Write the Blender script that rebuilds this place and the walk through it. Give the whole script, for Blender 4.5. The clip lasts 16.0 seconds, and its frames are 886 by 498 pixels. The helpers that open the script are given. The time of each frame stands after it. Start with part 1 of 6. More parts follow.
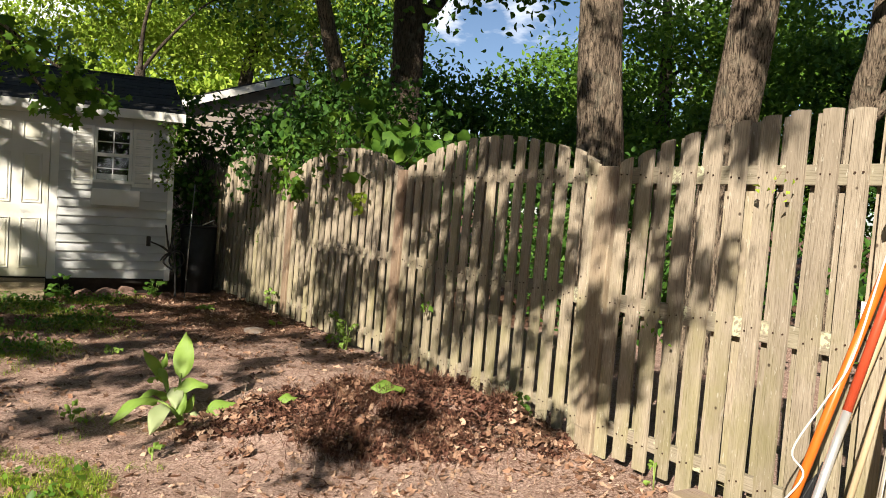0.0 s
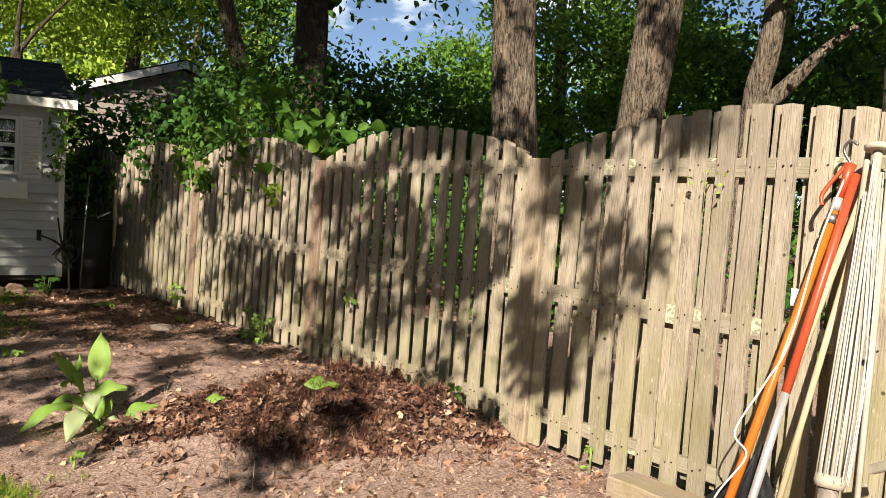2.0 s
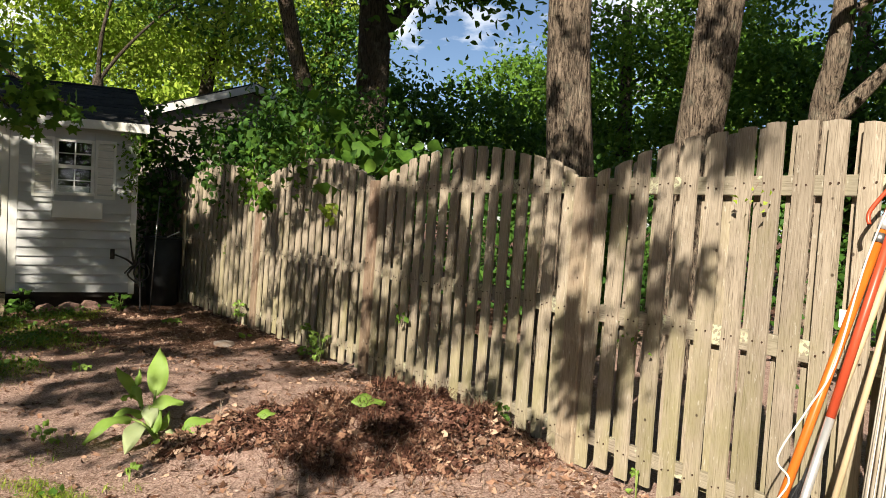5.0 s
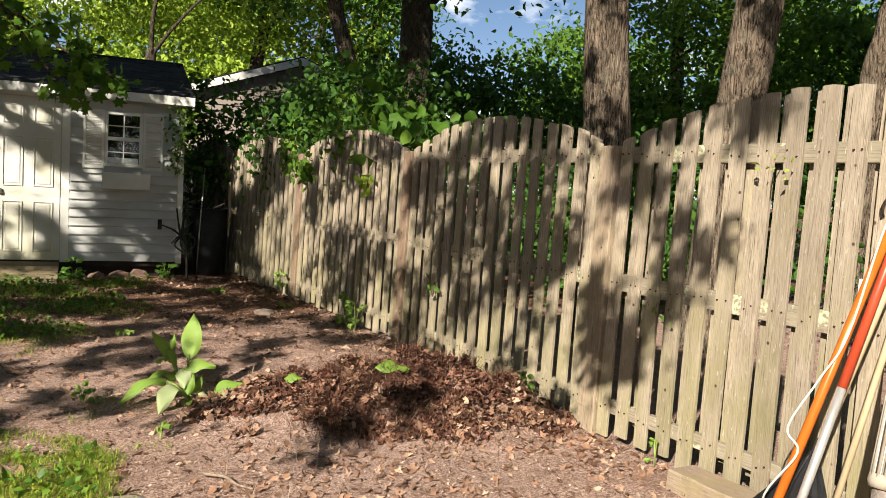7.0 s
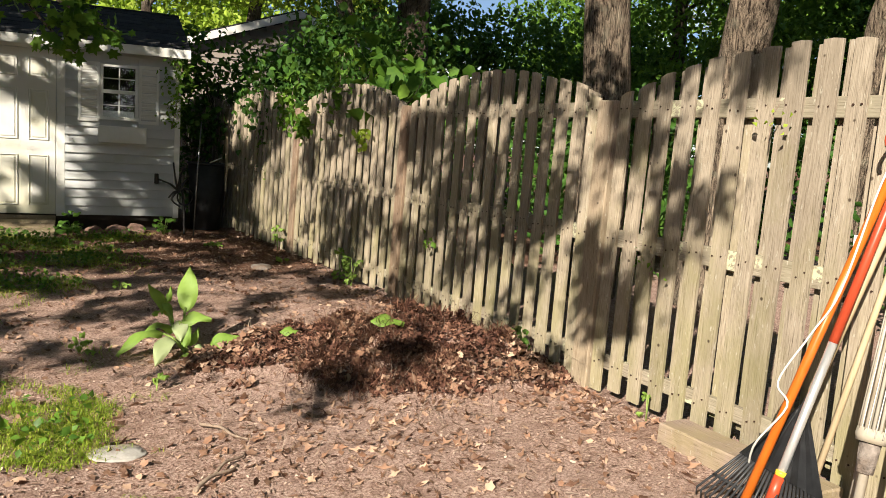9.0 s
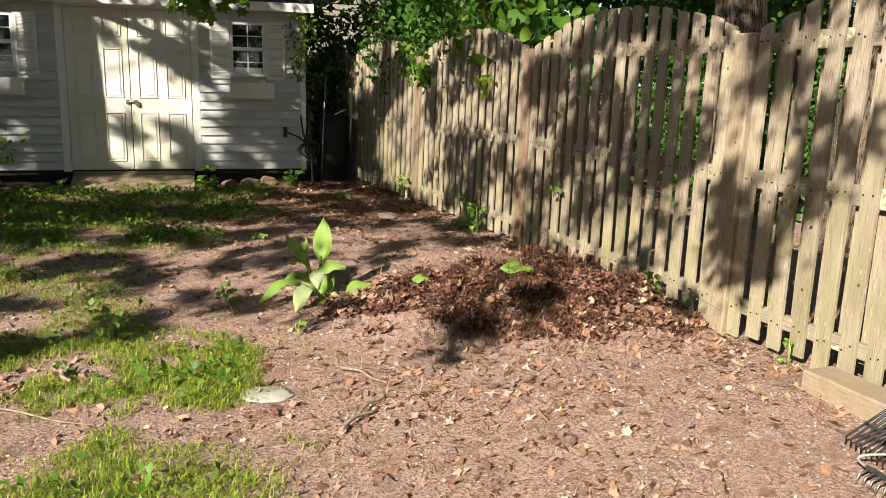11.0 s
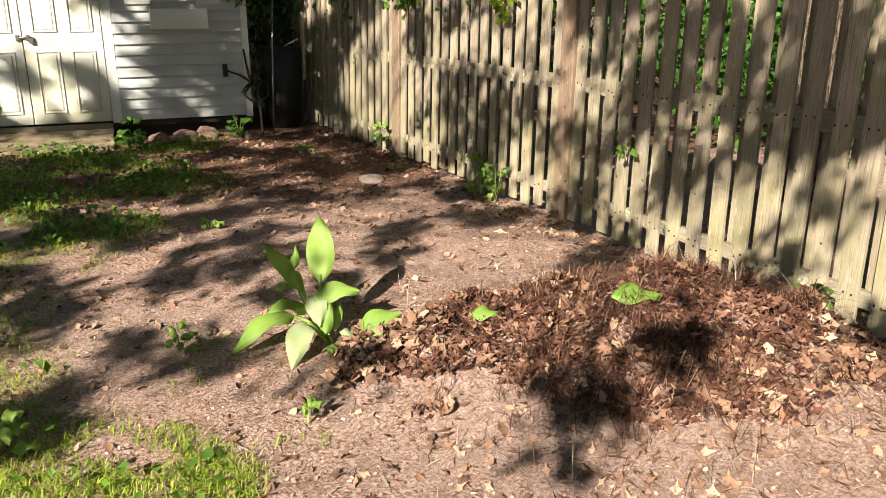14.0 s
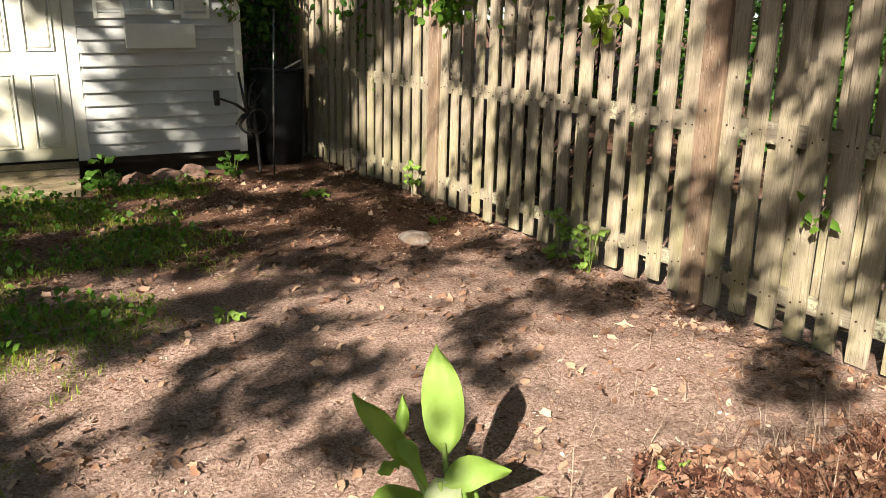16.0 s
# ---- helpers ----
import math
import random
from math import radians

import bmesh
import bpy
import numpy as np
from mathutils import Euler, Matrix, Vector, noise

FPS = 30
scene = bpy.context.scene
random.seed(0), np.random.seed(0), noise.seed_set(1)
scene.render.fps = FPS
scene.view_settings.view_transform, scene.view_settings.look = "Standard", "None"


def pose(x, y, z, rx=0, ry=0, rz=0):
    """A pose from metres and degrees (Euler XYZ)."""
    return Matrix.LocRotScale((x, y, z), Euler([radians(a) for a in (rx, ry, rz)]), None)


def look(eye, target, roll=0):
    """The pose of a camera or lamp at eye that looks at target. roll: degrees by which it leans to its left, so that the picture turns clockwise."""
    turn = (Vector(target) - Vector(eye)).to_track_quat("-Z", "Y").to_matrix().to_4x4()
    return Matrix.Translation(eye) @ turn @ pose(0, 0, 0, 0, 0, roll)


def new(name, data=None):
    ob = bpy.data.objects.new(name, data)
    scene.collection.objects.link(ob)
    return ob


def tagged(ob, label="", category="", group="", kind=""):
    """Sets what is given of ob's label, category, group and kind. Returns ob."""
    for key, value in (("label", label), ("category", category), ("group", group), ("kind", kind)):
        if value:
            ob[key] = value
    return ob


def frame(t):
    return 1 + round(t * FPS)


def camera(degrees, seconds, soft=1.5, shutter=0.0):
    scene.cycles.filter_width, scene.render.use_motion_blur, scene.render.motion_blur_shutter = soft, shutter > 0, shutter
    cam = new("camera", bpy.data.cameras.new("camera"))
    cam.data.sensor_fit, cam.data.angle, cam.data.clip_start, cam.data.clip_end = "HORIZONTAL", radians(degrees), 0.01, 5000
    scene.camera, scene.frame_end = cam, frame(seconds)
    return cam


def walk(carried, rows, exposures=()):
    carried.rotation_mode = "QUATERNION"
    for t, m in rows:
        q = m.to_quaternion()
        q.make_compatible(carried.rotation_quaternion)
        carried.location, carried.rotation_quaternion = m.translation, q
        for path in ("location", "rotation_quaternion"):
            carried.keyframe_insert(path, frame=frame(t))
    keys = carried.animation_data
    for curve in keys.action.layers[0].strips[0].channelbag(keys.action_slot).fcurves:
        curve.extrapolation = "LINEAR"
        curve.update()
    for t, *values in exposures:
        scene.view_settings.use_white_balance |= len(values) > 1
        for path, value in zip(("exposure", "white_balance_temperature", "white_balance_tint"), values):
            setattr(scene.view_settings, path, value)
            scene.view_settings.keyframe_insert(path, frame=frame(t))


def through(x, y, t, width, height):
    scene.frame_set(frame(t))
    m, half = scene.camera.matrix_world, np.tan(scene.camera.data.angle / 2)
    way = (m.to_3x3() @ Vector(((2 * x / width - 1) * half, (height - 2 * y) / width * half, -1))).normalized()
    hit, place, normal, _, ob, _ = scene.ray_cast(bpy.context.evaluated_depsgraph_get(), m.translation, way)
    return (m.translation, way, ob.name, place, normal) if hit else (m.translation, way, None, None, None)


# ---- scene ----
cam = camera(57.1, 16.0, 0.6)

PATH = [
    (0.0, (-2.904, 0.510, 1.283), (-1.919, 2.248, 1.180), 3.7),
    (0.5, (-2.983, 0.590, 1.297), (-1.858, 2.242, 1.225), 2.8),
    (1.0, (-3.056, 0.639, 1.287), (-1.883, 2.258, 1.228), 3.1),
    (1.5, (-3.088, 0.655, 1.282), (-1.894, 2.257, 1.189), 3.5),
    (2.0, (-3.082, 0.658, 1.289), (-1.874, 2.248, 1.174), 3.4),
    (2.5, (-3.072, 0.653, 1.287), (-1.820, 2.209, 1.183), 3.5),
    (3.0, (-3.071, 0.660, 1.292), (-1.778, 2.182, 1.188), 3.3),
    (3.5, (-3.072, 0.655, 1.291), (-1.755, 2.157, 1.191), 3.7),
    (4.0, (-3.083, 0.638, 1.298), (-1.780, 2.152, 1.203), 3.7),
    (4.5, (-3.074, 0.618, 1.288), (-1.821, 2.174, 1.180), 3.2),
    (5.0, (-2.988, 0.562, 1.308), (-1.922, 2.252, 1.226), 3.1),
    (7.5, (-2.850, 0.452, 1.276), (-1.895, 2.202, 1.109), 3.4),
    (8.0, (-2.837, 0.449, 1.272), (-1.875, 2.192, 1.083), 3.4),
    (10.5, (-2.845, 0.467, 1.257), (-1.990, 2.237, 0.890), 1.8),
    (11.0, (-2.893, 0.468, 1.270), (-2.204, 2.303, 0.874), 1.3),
    (11.5, (-2.948, 0.612, 1.288), (-2.459, 2.502, 0.852), 1.1),
    (12.0, (-3.003, 0.908, 1.278), (-2.427, 2.773, 0.840), 0.8),
    (12.5, (-2.911, 1.243, 1.255), (-2.210, 3.053, 0.771), -0.3),
    (13.0, (-2.763, 1.629, 1.271), (-1.993, 3.419, 0.822), -1.2),
    (13.5, (-2.806, 1.956, 1.278), (-2.039, 3.742, 0.807), -0.1),
    (14.0, (-2.785, 2.272, 1.302), (-1.961, 3.999, 0.720), -0.1),
    (14.5, (-2.617, 2.653, 1.298), (-1.860, 4.417, 0.735), 0.8),
    (15.0, (-2.627, 3.006, 1.272), (-1.876, 4.769, 0.699), 1.6),
    (15.5, (-2.740, 3.378, 1.312), (-1.832, 5.067, 0.745), 0.7),
    (16.0, (-2.786, 3.751, 1.284), (-1.866, 5.442, 0.741), 0.3),
]
walk(cam, [(t, look(eye, target, roll)) for t, eye, target, roll in PATH],
     [(0.0, 1.2), (5.0, 1.12), (8.0, 1.13), (10.5, 1.15), (12.0, 1.5), (14.0, 1.5), (16.0, 1.56)])

# ---- world, sun, exposure ----
SUN = Vector((-0.68, -0.53, 0.505)).normalized()
world = bpy.data.worlds.new("sky_world")
scene.world = world
world.use_nodes = True


def build_world():
    nt = world.node_tree
    nt.nodes.clear()
    sky = nt.nodes.new("ShaderNodeTexSky")
    sky.sky_type = "NISHITA"
    sky.sun_disc = False
    sky.air_density, sky.dust_density, sky.ozone_density = 0.7, 0.3, 1.5
    sky.sun_elevation = math.asin(SUN.z)
    sky.sun_rotation = math.atan2(SUN.x, SUN.y)
    co = nt.nodes.new("ShaderNodeTexCoord")
    mp = nt.nodes.new("ShaderNodeMapping")
    mp.inputs["Scale"].default_value = (1.0, 1.0, 2.2)
    nz = nt.nodes.new("ShaderNodeTexNoise")
    nz.inputs["Scale"].default_value = 3.4
    nz.inputs["Detail"].default_value = 7
    nz.inputs["Roughness"].default_value = 0.55
    rp = nt.nodes.new("ShaderNodeValToRGB")
    rp.color_ramp.elements[0].position, rp.color_ramp.elements[1].position = 0.56, 0.65
    mx = nt.nodes.new("ShaderNodeMix")
    mx.data_type = "RGBA"
    mx.inputs["B"].default_value = (13.0, 13.2, 13.6, 1)
    bg = nt.nodes.new("ShaderNodeBackground")
    bg.inputs["Strength"].default_value = 0.05
    out = nt.nodes.new("ShaderNodeOutputWorld")
    link = nt.links.new
    link(co.outputs["Generated"], mp.inputs["Vector"])
    link(mp.outputs["Vector"], nz.inputs["Vector"])
    link(nz.outputs["Fac"], rp.inputs["Fac"])
    link(rp.outputs["Color"], mx.inputs["Factor"])
    link(sky.outputs["Color"], mx.inputs["A"])
    link(mx.outputs["Result"], bg.inputs["Color"])
    link(bg.outputs["Background"], out.inputs["Surface"])


build_world()
sun = new("sun", bpy.data.lights.new("sun", "SUN"))
sun.data.energy, sun.data.angle, sun.data.color = 5.0, radians(0.55), (1.0, 0.91, 0.76)
sun.matrix_world = look(SUN * 60, (0, 0, 0))


# ---- materials ----
def ramp_of(nt, fac, stops):
    r = nt.nodes.new("ShaderNodeValToRGB")
    while len(r.color_ramp.elements) < len(stops):
        r.color_ramp.elements.new(0.5)
    for el, (p, c) in zip(r.color_ramp.elements, stops):
        el.position, el.color = p, (*c, 1)
    nt.links.new(fac, r.inputs["Fac"])
    return r.outputs["Color"]


def noise_of(nt, vec, scale, detail=4, stretch=(1, 1, 1), rough=0.55, distort=0.0):
    m = nt.nodes.new("ShaderNodeMapping")
    m.inputs["Scale"].default_value = stretch
    nt.links.new(vec, m.inputs["Vector"])
    n = nt.nodes.new("ShaderNodeTexNoise")
    n.inputs["Scale"].default_value, n.inputs["Detail"].default_value = scale, detail
    n.inputs["Roughness"].default_value, n.inputs["Distortion"].default_value = rough, distort
    nt.links.new(m.outputs["Vector"], n.inputs["Vector"])
    return n.outputs["Fac"]


def mixed(nt, fac, a, b, blend="MIX"):
    m = nt.nodes.new("ShaderNodeMix")
    m.data_type, m.blend_type = "RGBA", blend
    for key, v in (("Factor", fac), ("A", a), ("B", b)):
        if isinstance(v, (int, float)):
            m.inputs[key].default_value = v
        elif isinstance(v, tuple):
            m.inputs[key].default_value = (*v, 1)
        else:
            nt.links.new(v, m.inputs[key])
    return m.outputs["Result"]


def start(name):
    m = bpy.data.materials.new(name)
    m.use_nodes = True
    nt = m.node_tree
    bsdf = nt.nodes["Principled BSDF"]
    co = nt.nodes.new("ShaderNodeTexCoord")
    info = nt.nodes.new("ShaderNodeObjectInfo")
    mul = nt.nodes.new("ShaderNodeVectorMath")
    mul.operation = "MULTIPLY_ADD"
    com = nt.nodes.new("ShaderNodeCombineXYZ")
    for k in "XYZ":
        nt.links.new(info.outputs["Random"], com.inputs[k])
    mul.inputs[1].default_value = (17.0, 23.0, 31.0)
    nt.links.new(com.outputs[0], mul.inputs[0])
    nt.links.new(co.outputs["Object"], mul.inputs[2])
    return m, nt, bsdf, mul.outputs[0], info.outputs["Random"]


def bumped(nt, bsdf, height, strength, distance=0.01):
    b = nt.nodes.new("ShaderNodeBump")
    b.inputs["Strength"].default_value, b.inputs["Distance"].default_value = strength, distance
    nt.links.new(height, b.inputs["Height"])
    nt.links.new(b.outputs["Normal"], bsdf.inputs["Normal"])


def surface(name, stops, scale=8, stretch=(1, 1, 1), rough=0.7, bump=0.3, dist=0.005, metal=0.0, stain=None, stain_scale=1.5, vary=0.0, spec=0.3):
    m, nt, bsdf, vec, rnd = start(name)
    n = noise_of(nt, vec, scale, 6, stretch, 0.6)
    col = ramp_of(nt, n, stops)
    if stain:
        f = ramp_of(nt, noise_of(nt, vec, stain_scale, 4), [(0.45, (0, 0, 0)), (0.7, (1, 1, 1))])
        col = mixed(nt, f, col, stain)
    if vary:
        col = mixed(nt, vary, col, ramp_of(nt, rnd, [(0, (0.35, 0.35, 0.35)), (1, (1, 1, 1))]), "MULTIPLY")
    nt.links.new(col, bsdf.inputs["Base Color"])
    bsdf.inputs["Roughness"].default_value, bsdf.inputs["Metallic"].default_value = rough, metal
    bsdf.inputs["Specular IOR Level"].default_value = spec
    if bump:
        bumped(nt, bsdf, n, bump, dist)
    return m


def wood_grey(name, light, mid, dark, green, long_axis="Z", green_amount=0.5, low=0.0, crust=False):
    """Weathered timber: long grain, checks, knots, algae and lichen."""
    m, nt, bsdf, vec, rnd = start(name)
    st = {"X": (0.05, 1, 1), "Y": (1, 0.05, 1), "Z": (1, 1, 0.05)}[long_axis]
    grain = noise_of(nt, vec, 210, 5, st, 0.6, 0.15)
    broad = noise_of(nt, vec, 22, 4, st, 0.6)
    col = ramp_of(nt, grain, [(0.30, dark), (0.43, mid), (0.60, light)])
    col = mixed(nt, ramp_of(nt, broad, [(0.36, (0, 0, 0)), (0.7, (0.75, 0.75, 0.75))]), col, mid)
    col = mixed(nt, 0.55, col, ramp_of(nt, noise_of(nt, vec, 5, 5, (1, 1, 0.5), 0.65), [(0.3, (0.62, 0.60, 0.58)), (0.65, (1, 1, 1))]), "MULTIPLY")
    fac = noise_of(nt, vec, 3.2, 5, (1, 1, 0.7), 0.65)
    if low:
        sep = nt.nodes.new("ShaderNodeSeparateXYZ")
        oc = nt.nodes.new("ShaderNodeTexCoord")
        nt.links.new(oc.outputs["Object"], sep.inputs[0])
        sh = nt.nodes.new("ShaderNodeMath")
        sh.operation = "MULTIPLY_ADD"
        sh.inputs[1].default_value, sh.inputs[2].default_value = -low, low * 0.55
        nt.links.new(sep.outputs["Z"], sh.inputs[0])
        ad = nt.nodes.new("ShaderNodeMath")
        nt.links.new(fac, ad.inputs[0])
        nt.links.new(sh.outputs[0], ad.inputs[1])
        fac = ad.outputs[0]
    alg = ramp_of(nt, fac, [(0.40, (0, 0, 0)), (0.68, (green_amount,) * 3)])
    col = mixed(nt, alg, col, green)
    lich = ramp_of(nt, noise_of(nt, vec, 70, 4, (1, 1, 0.3)), [(0.64, (0, 0, 0)), (0.68, (0.7, 0.7, 0.7))])
    col = mixed(nt, lich, col, (0.50, 0.47, 0.40))
    if crust:
        patch = noise_of(nt, vec, 7, 2)
        spots = ramp_of(nt, noise_of(nt, vec, 60, 5), [(0.46, (0, 0, 0)), (0.52, (1, 1, 1))])
        both = mixed(nt, 1.0, spots, ramp_of(nt, patch, [(0.54, (0, 0, 0)), (0.60, (0.95, 0.95, 0.95))]), "MULTIPLY")
        col = mixed(nt, both, col, (0.50, 0.51, 0.36))
    vor = nt.nodes.new("ShaderNodeTexVoronoi")
    vor.inputs["Scale"].default_value = 8.5
    nt.links.new(vec, vor.inputs["Vector"])
    knot = ramp_of(nt, vor.outputs["Distance"], [(0.05, (0.9, 0.9, 0.9)), (0.085, (0, 0, 0))])
    col = mixed(nt, knot, col, (0.06, 0.042, 0.03))
    col = mixed(nt, 0.8, col, ramp_of(nt, rnd, [(0, (0.60, 0.58, 0.56)), (0.45, (0.88, 0.86, 0.83)), (1, (1.0, 0.97, 0.92))]), "MULTIPLY")
    nt.links.new(col, bsdf.inputs["Base Color"])
    bsdf.inputs["Roughness"].default_value = 0.88
    bsdf.inputs["Specular IOR Level"].default_value = 0.15
    bumped(nt, bsdf, grain, 0.6, 0.003)
    return m


def leafy(name, dark, mid, light, through=0.35, rough=0.58):
    m, nt, bsdf, vec, rnd = start(name)
    geo = nt.nodes.new("ShaderNodeNewGeometry")
    col = ramp_of(nt, geo.outputs["Random Per Island"], [(0, dark), (0.55, mid), (1, light)])
    col = mixed(nt, 0.25, col, ramp_of(nt, noise_of(nt, vec, 25, 3), [(0.3, dark), (0.7, light)]))
    nt.links.new(col, bsdf.inputs["Base Color"])
    bsdf.inputs["Roughness"].default_value = rough
    bsdf.inputs["Specular IOR Level"].default_value = 0.22
    if through:
        tr = nt.nodes.new("ShaderNodeBsdfTranslucent")
        nt.links.new(mixed(nt, 0.3, col, (0.30, 0.42, 0.03)), tr.inputs["Color"])
        ms = nt.nodes.new("ShaderNodeMixShader")
        ms.inputs["Fac"].default_value = through
        nt.links.new(bsdf.outputs[0], ms.inputs[1])
        nt.links.new(tr.outputs[0], ms.inputs[2])
        nt.links.new(ms.outputs[0], nt.nodes["Material Output"].inputs["Surface"])
    return m


def ground_material():
    m, nt, bsdf, vec, rnd = start("dirt_and_litter")
    fine = noise_of(nt, vec, 75, 8, (1, 1, 1), 0.75)
    mid = noise_of(nt, vec, 9, 7, (1, 1, 1), 0.7)
    big = noise_of(nt, vec, 0.9, 4)
    col = ramp_of(nt, fine, [(0.36, (0.075, 0.034, 0.024)), (0.47, (0.345, 0.222, 0.178)), (0.60, (0.62, 0.465, 0.40))])
    col = mixed(nt, ramp_of(nt, mid, [(0.46, (0, 0, 0)), (0.66, (0.62, 0.62, 0.62))]), col, (0.15, 0.08, 0.054))
    col = mixed(nt, ramp_of(nt, big, [(0.40, (0, 0, 0)), (0.70, (0.375, 0.375, 0.375))]), col, (0.36, 0.262, 0.229))
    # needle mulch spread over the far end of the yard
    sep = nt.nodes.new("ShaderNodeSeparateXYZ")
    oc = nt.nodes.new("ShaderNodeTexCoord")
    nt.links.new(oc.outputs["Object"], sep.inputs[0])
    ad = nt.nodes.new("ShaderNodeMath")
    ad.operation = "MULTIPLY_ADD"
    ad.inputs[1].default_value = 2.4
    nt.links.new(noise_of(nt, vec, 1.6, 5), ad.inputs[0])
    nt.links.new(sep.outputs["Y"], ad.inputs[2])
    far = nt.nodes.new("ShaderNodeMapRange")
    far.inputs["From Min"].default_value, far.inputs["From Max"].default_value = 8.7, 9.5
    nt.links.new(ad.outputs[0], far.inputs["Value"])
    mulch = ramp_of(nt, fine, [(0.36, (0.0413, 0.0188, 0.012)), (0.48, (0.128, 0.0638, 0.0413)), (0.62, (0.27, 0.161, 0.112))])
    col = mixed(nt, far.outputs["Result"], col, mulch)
    nt.links.new(col, bsdf.inputs["Base Color"])
    bsdf.inputs["Roughness"].default_value = 0.95
    bsdf.inputs["Specular IOR Level"].default_value = 0.15
    bumped(nt, bsdf, fine, 1.0, 0.014)
    return m


def bark(name, dark, light):
    m, nt, bsdf, vec, rnd = start(name)
    f = noise_of(nt, vec, 44, 7, (1, 1, 0.16), 0.7, 1.0)
    col = ramp_of(nt, f, [(0.40, dark), (0.48, tuple((a + b) * 0.45 for a, b in zip(dark, light))), (0.57, light)])
    lich = ramp_of(nt, noise_of(nt, vec, 9, 5), [(0.52, (0, 0, 0)), (0.75, (0.45, 0.45, 0.45))])
    col = mixed(nt, lich, col, (0.30, 0.29, 0.22))
    nt.links.new(col, bsdf.inputs["Base Color"])
    bsdf.inputs["Roughness"].default_value = 0.95
    bsdf.inputs["Specular IOR Level"].default_value = 0.15
    bumped(nt, bsdf, f, 1.0, 0.08)
    return m


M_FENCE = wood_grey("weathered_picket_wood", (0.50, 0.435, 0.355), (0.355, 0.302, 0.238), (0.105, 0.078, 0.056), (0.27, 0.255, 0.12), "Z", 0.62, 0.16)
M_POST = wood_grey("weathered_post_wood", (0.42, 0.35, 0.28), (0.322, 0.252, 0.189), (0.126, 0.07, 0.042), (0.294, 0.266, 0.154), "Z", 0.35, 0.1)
M_RAIL = wood_grey("weathered_rail_wood", (0.364, 0.322, 0.266), (0.266, 0.231, 0.185), (0.119, 0.098, 0.07), (0.28, 0.273, 0.182), "Y", 0.5, 0.0, True)
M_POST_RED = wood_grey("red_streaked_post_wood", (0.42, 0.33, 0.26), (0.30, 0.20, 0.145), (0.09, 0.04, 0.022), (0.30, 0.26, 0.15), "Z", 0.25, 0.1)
M_NAIL = surface("rusted_nail", [(0.3, (0.03, 0.02, 0.015)), (0.7, (0.09, 0.05, 0.035))], 90, (1, 1, 1), 0.8, 0.2, 0.001, 0.4)
M_GROUND = ground_material()
M_WHITE = surface("white_shed_paint", [(0.2, (0.66, 0.655, 0.63)), (0.8, (0.74, 0.74, 0.72))], 14, (1, 1, 1), 0.55, 0.08, 0.002, 0, (0.66, 0.65, 0.60), 2.2)
M_DOOR = surface("white_door_paint", [(0.2, (0.62, 0.61, 0.565)), (0.8, (0.69, 0.68, 0.65))], 6, (1, 1, 0.4), 0.45, 0.06, 0.002, 0, (0.58, 0.555, 0.40), 1.3)
M_SIDING = surface("pale_grey_siding", [(0.2, (0.47, 0.478, 0.486)), (0.8, (0.57, 0.58, 0.59))], 10, (0.3, 1, 1), 0.6, 0.1, 0.002, 0, (0.42, 0.43, 0.41), 2.0)
M_ROOF = surface("black_shingles", [(0.3, (0.012, 0.012, 0.014)), (0.7, (0.04, 0.04, 0.043))], 60, (1, 1, 1), 0.95, 0.5, 0.006, 0, (0.05, 0.05, 0.05), 2.0, 0.3)
M_BARK = bark("grey_brown_bark", (0.03, 0.021, 0.016), (0.33, 0.255, 0.19))
M_BARK_DARK = bark("dark_bark", (0.035, 0.028, 0.022), (0.13, 0.10, 0.075))
M_LEAF = leafy("tree_leaves", (0.03, 0.085, 0.012), (0.085, 0.19, 0.022), (0.19, 0.32, 0.04), 0.38)
M_LEAF_DARK = leafy("dark_tree_leaves", (0.02, 0.06, 0.012), (0.045, 0.125, 0.02), (0.10, 0.21, 0.03), 0.3)
M_LEAF_BRIGHT = leafy("yellow_green_leaves", (0.13, 0.24, 0.02), (0.33, 0.46, 0.045), (0.52, 0.62, 0.11), 0.45)
M_GLASS = surface("window_glass", [(0.3, (0.9, 0.93, 0.92)), (0.7, (0.95, 0.97, 0.96))], 3, (1, 1, 1), 0.03, 0.0, 0.001, 0, None, 1, 0, 0.5)
M_GLASS.node_tree.nodes["Principled BSDF"].inputs["Transmission Weight"].default_value = 1.0
# shade inside and under the shed and ramp, put into a near-black colour
M_DARK = surface("shade_black_boards", [(0.3, (0.015, 0.012, 0.01)), (0.7, (0.035, 0.028, 0.022))], 9)


# ---- mesh helpers ----
def part(name, bm, material, parent=None, label=""):
    """Links a bmesh (or a finished mesh) as one mesh object under a thing or a part."""
    if isinstance(bm, bmesh.types.BMesh):
        me = bpy.data.meshes.new(name)
        bmesh.ops.recalc_face_normals(bm, faces=bm.faces)
        bm.to_mesh(me)
        bm.free()
    else:
        me = bm
    if material and not me.materials:
        me.materials.append(material)
    ob = new(name, me)
    if parent:
        ob.parent = parent
    return tagged(ob, label)


def thing(name, label, category, m=None, group="", kind=""):
    ob = new(name)
    ob.empty_display_size = 0.1
    if m is not None:
        ob.matrix_world = m
    return tagged(ob, label, category, group, kind)


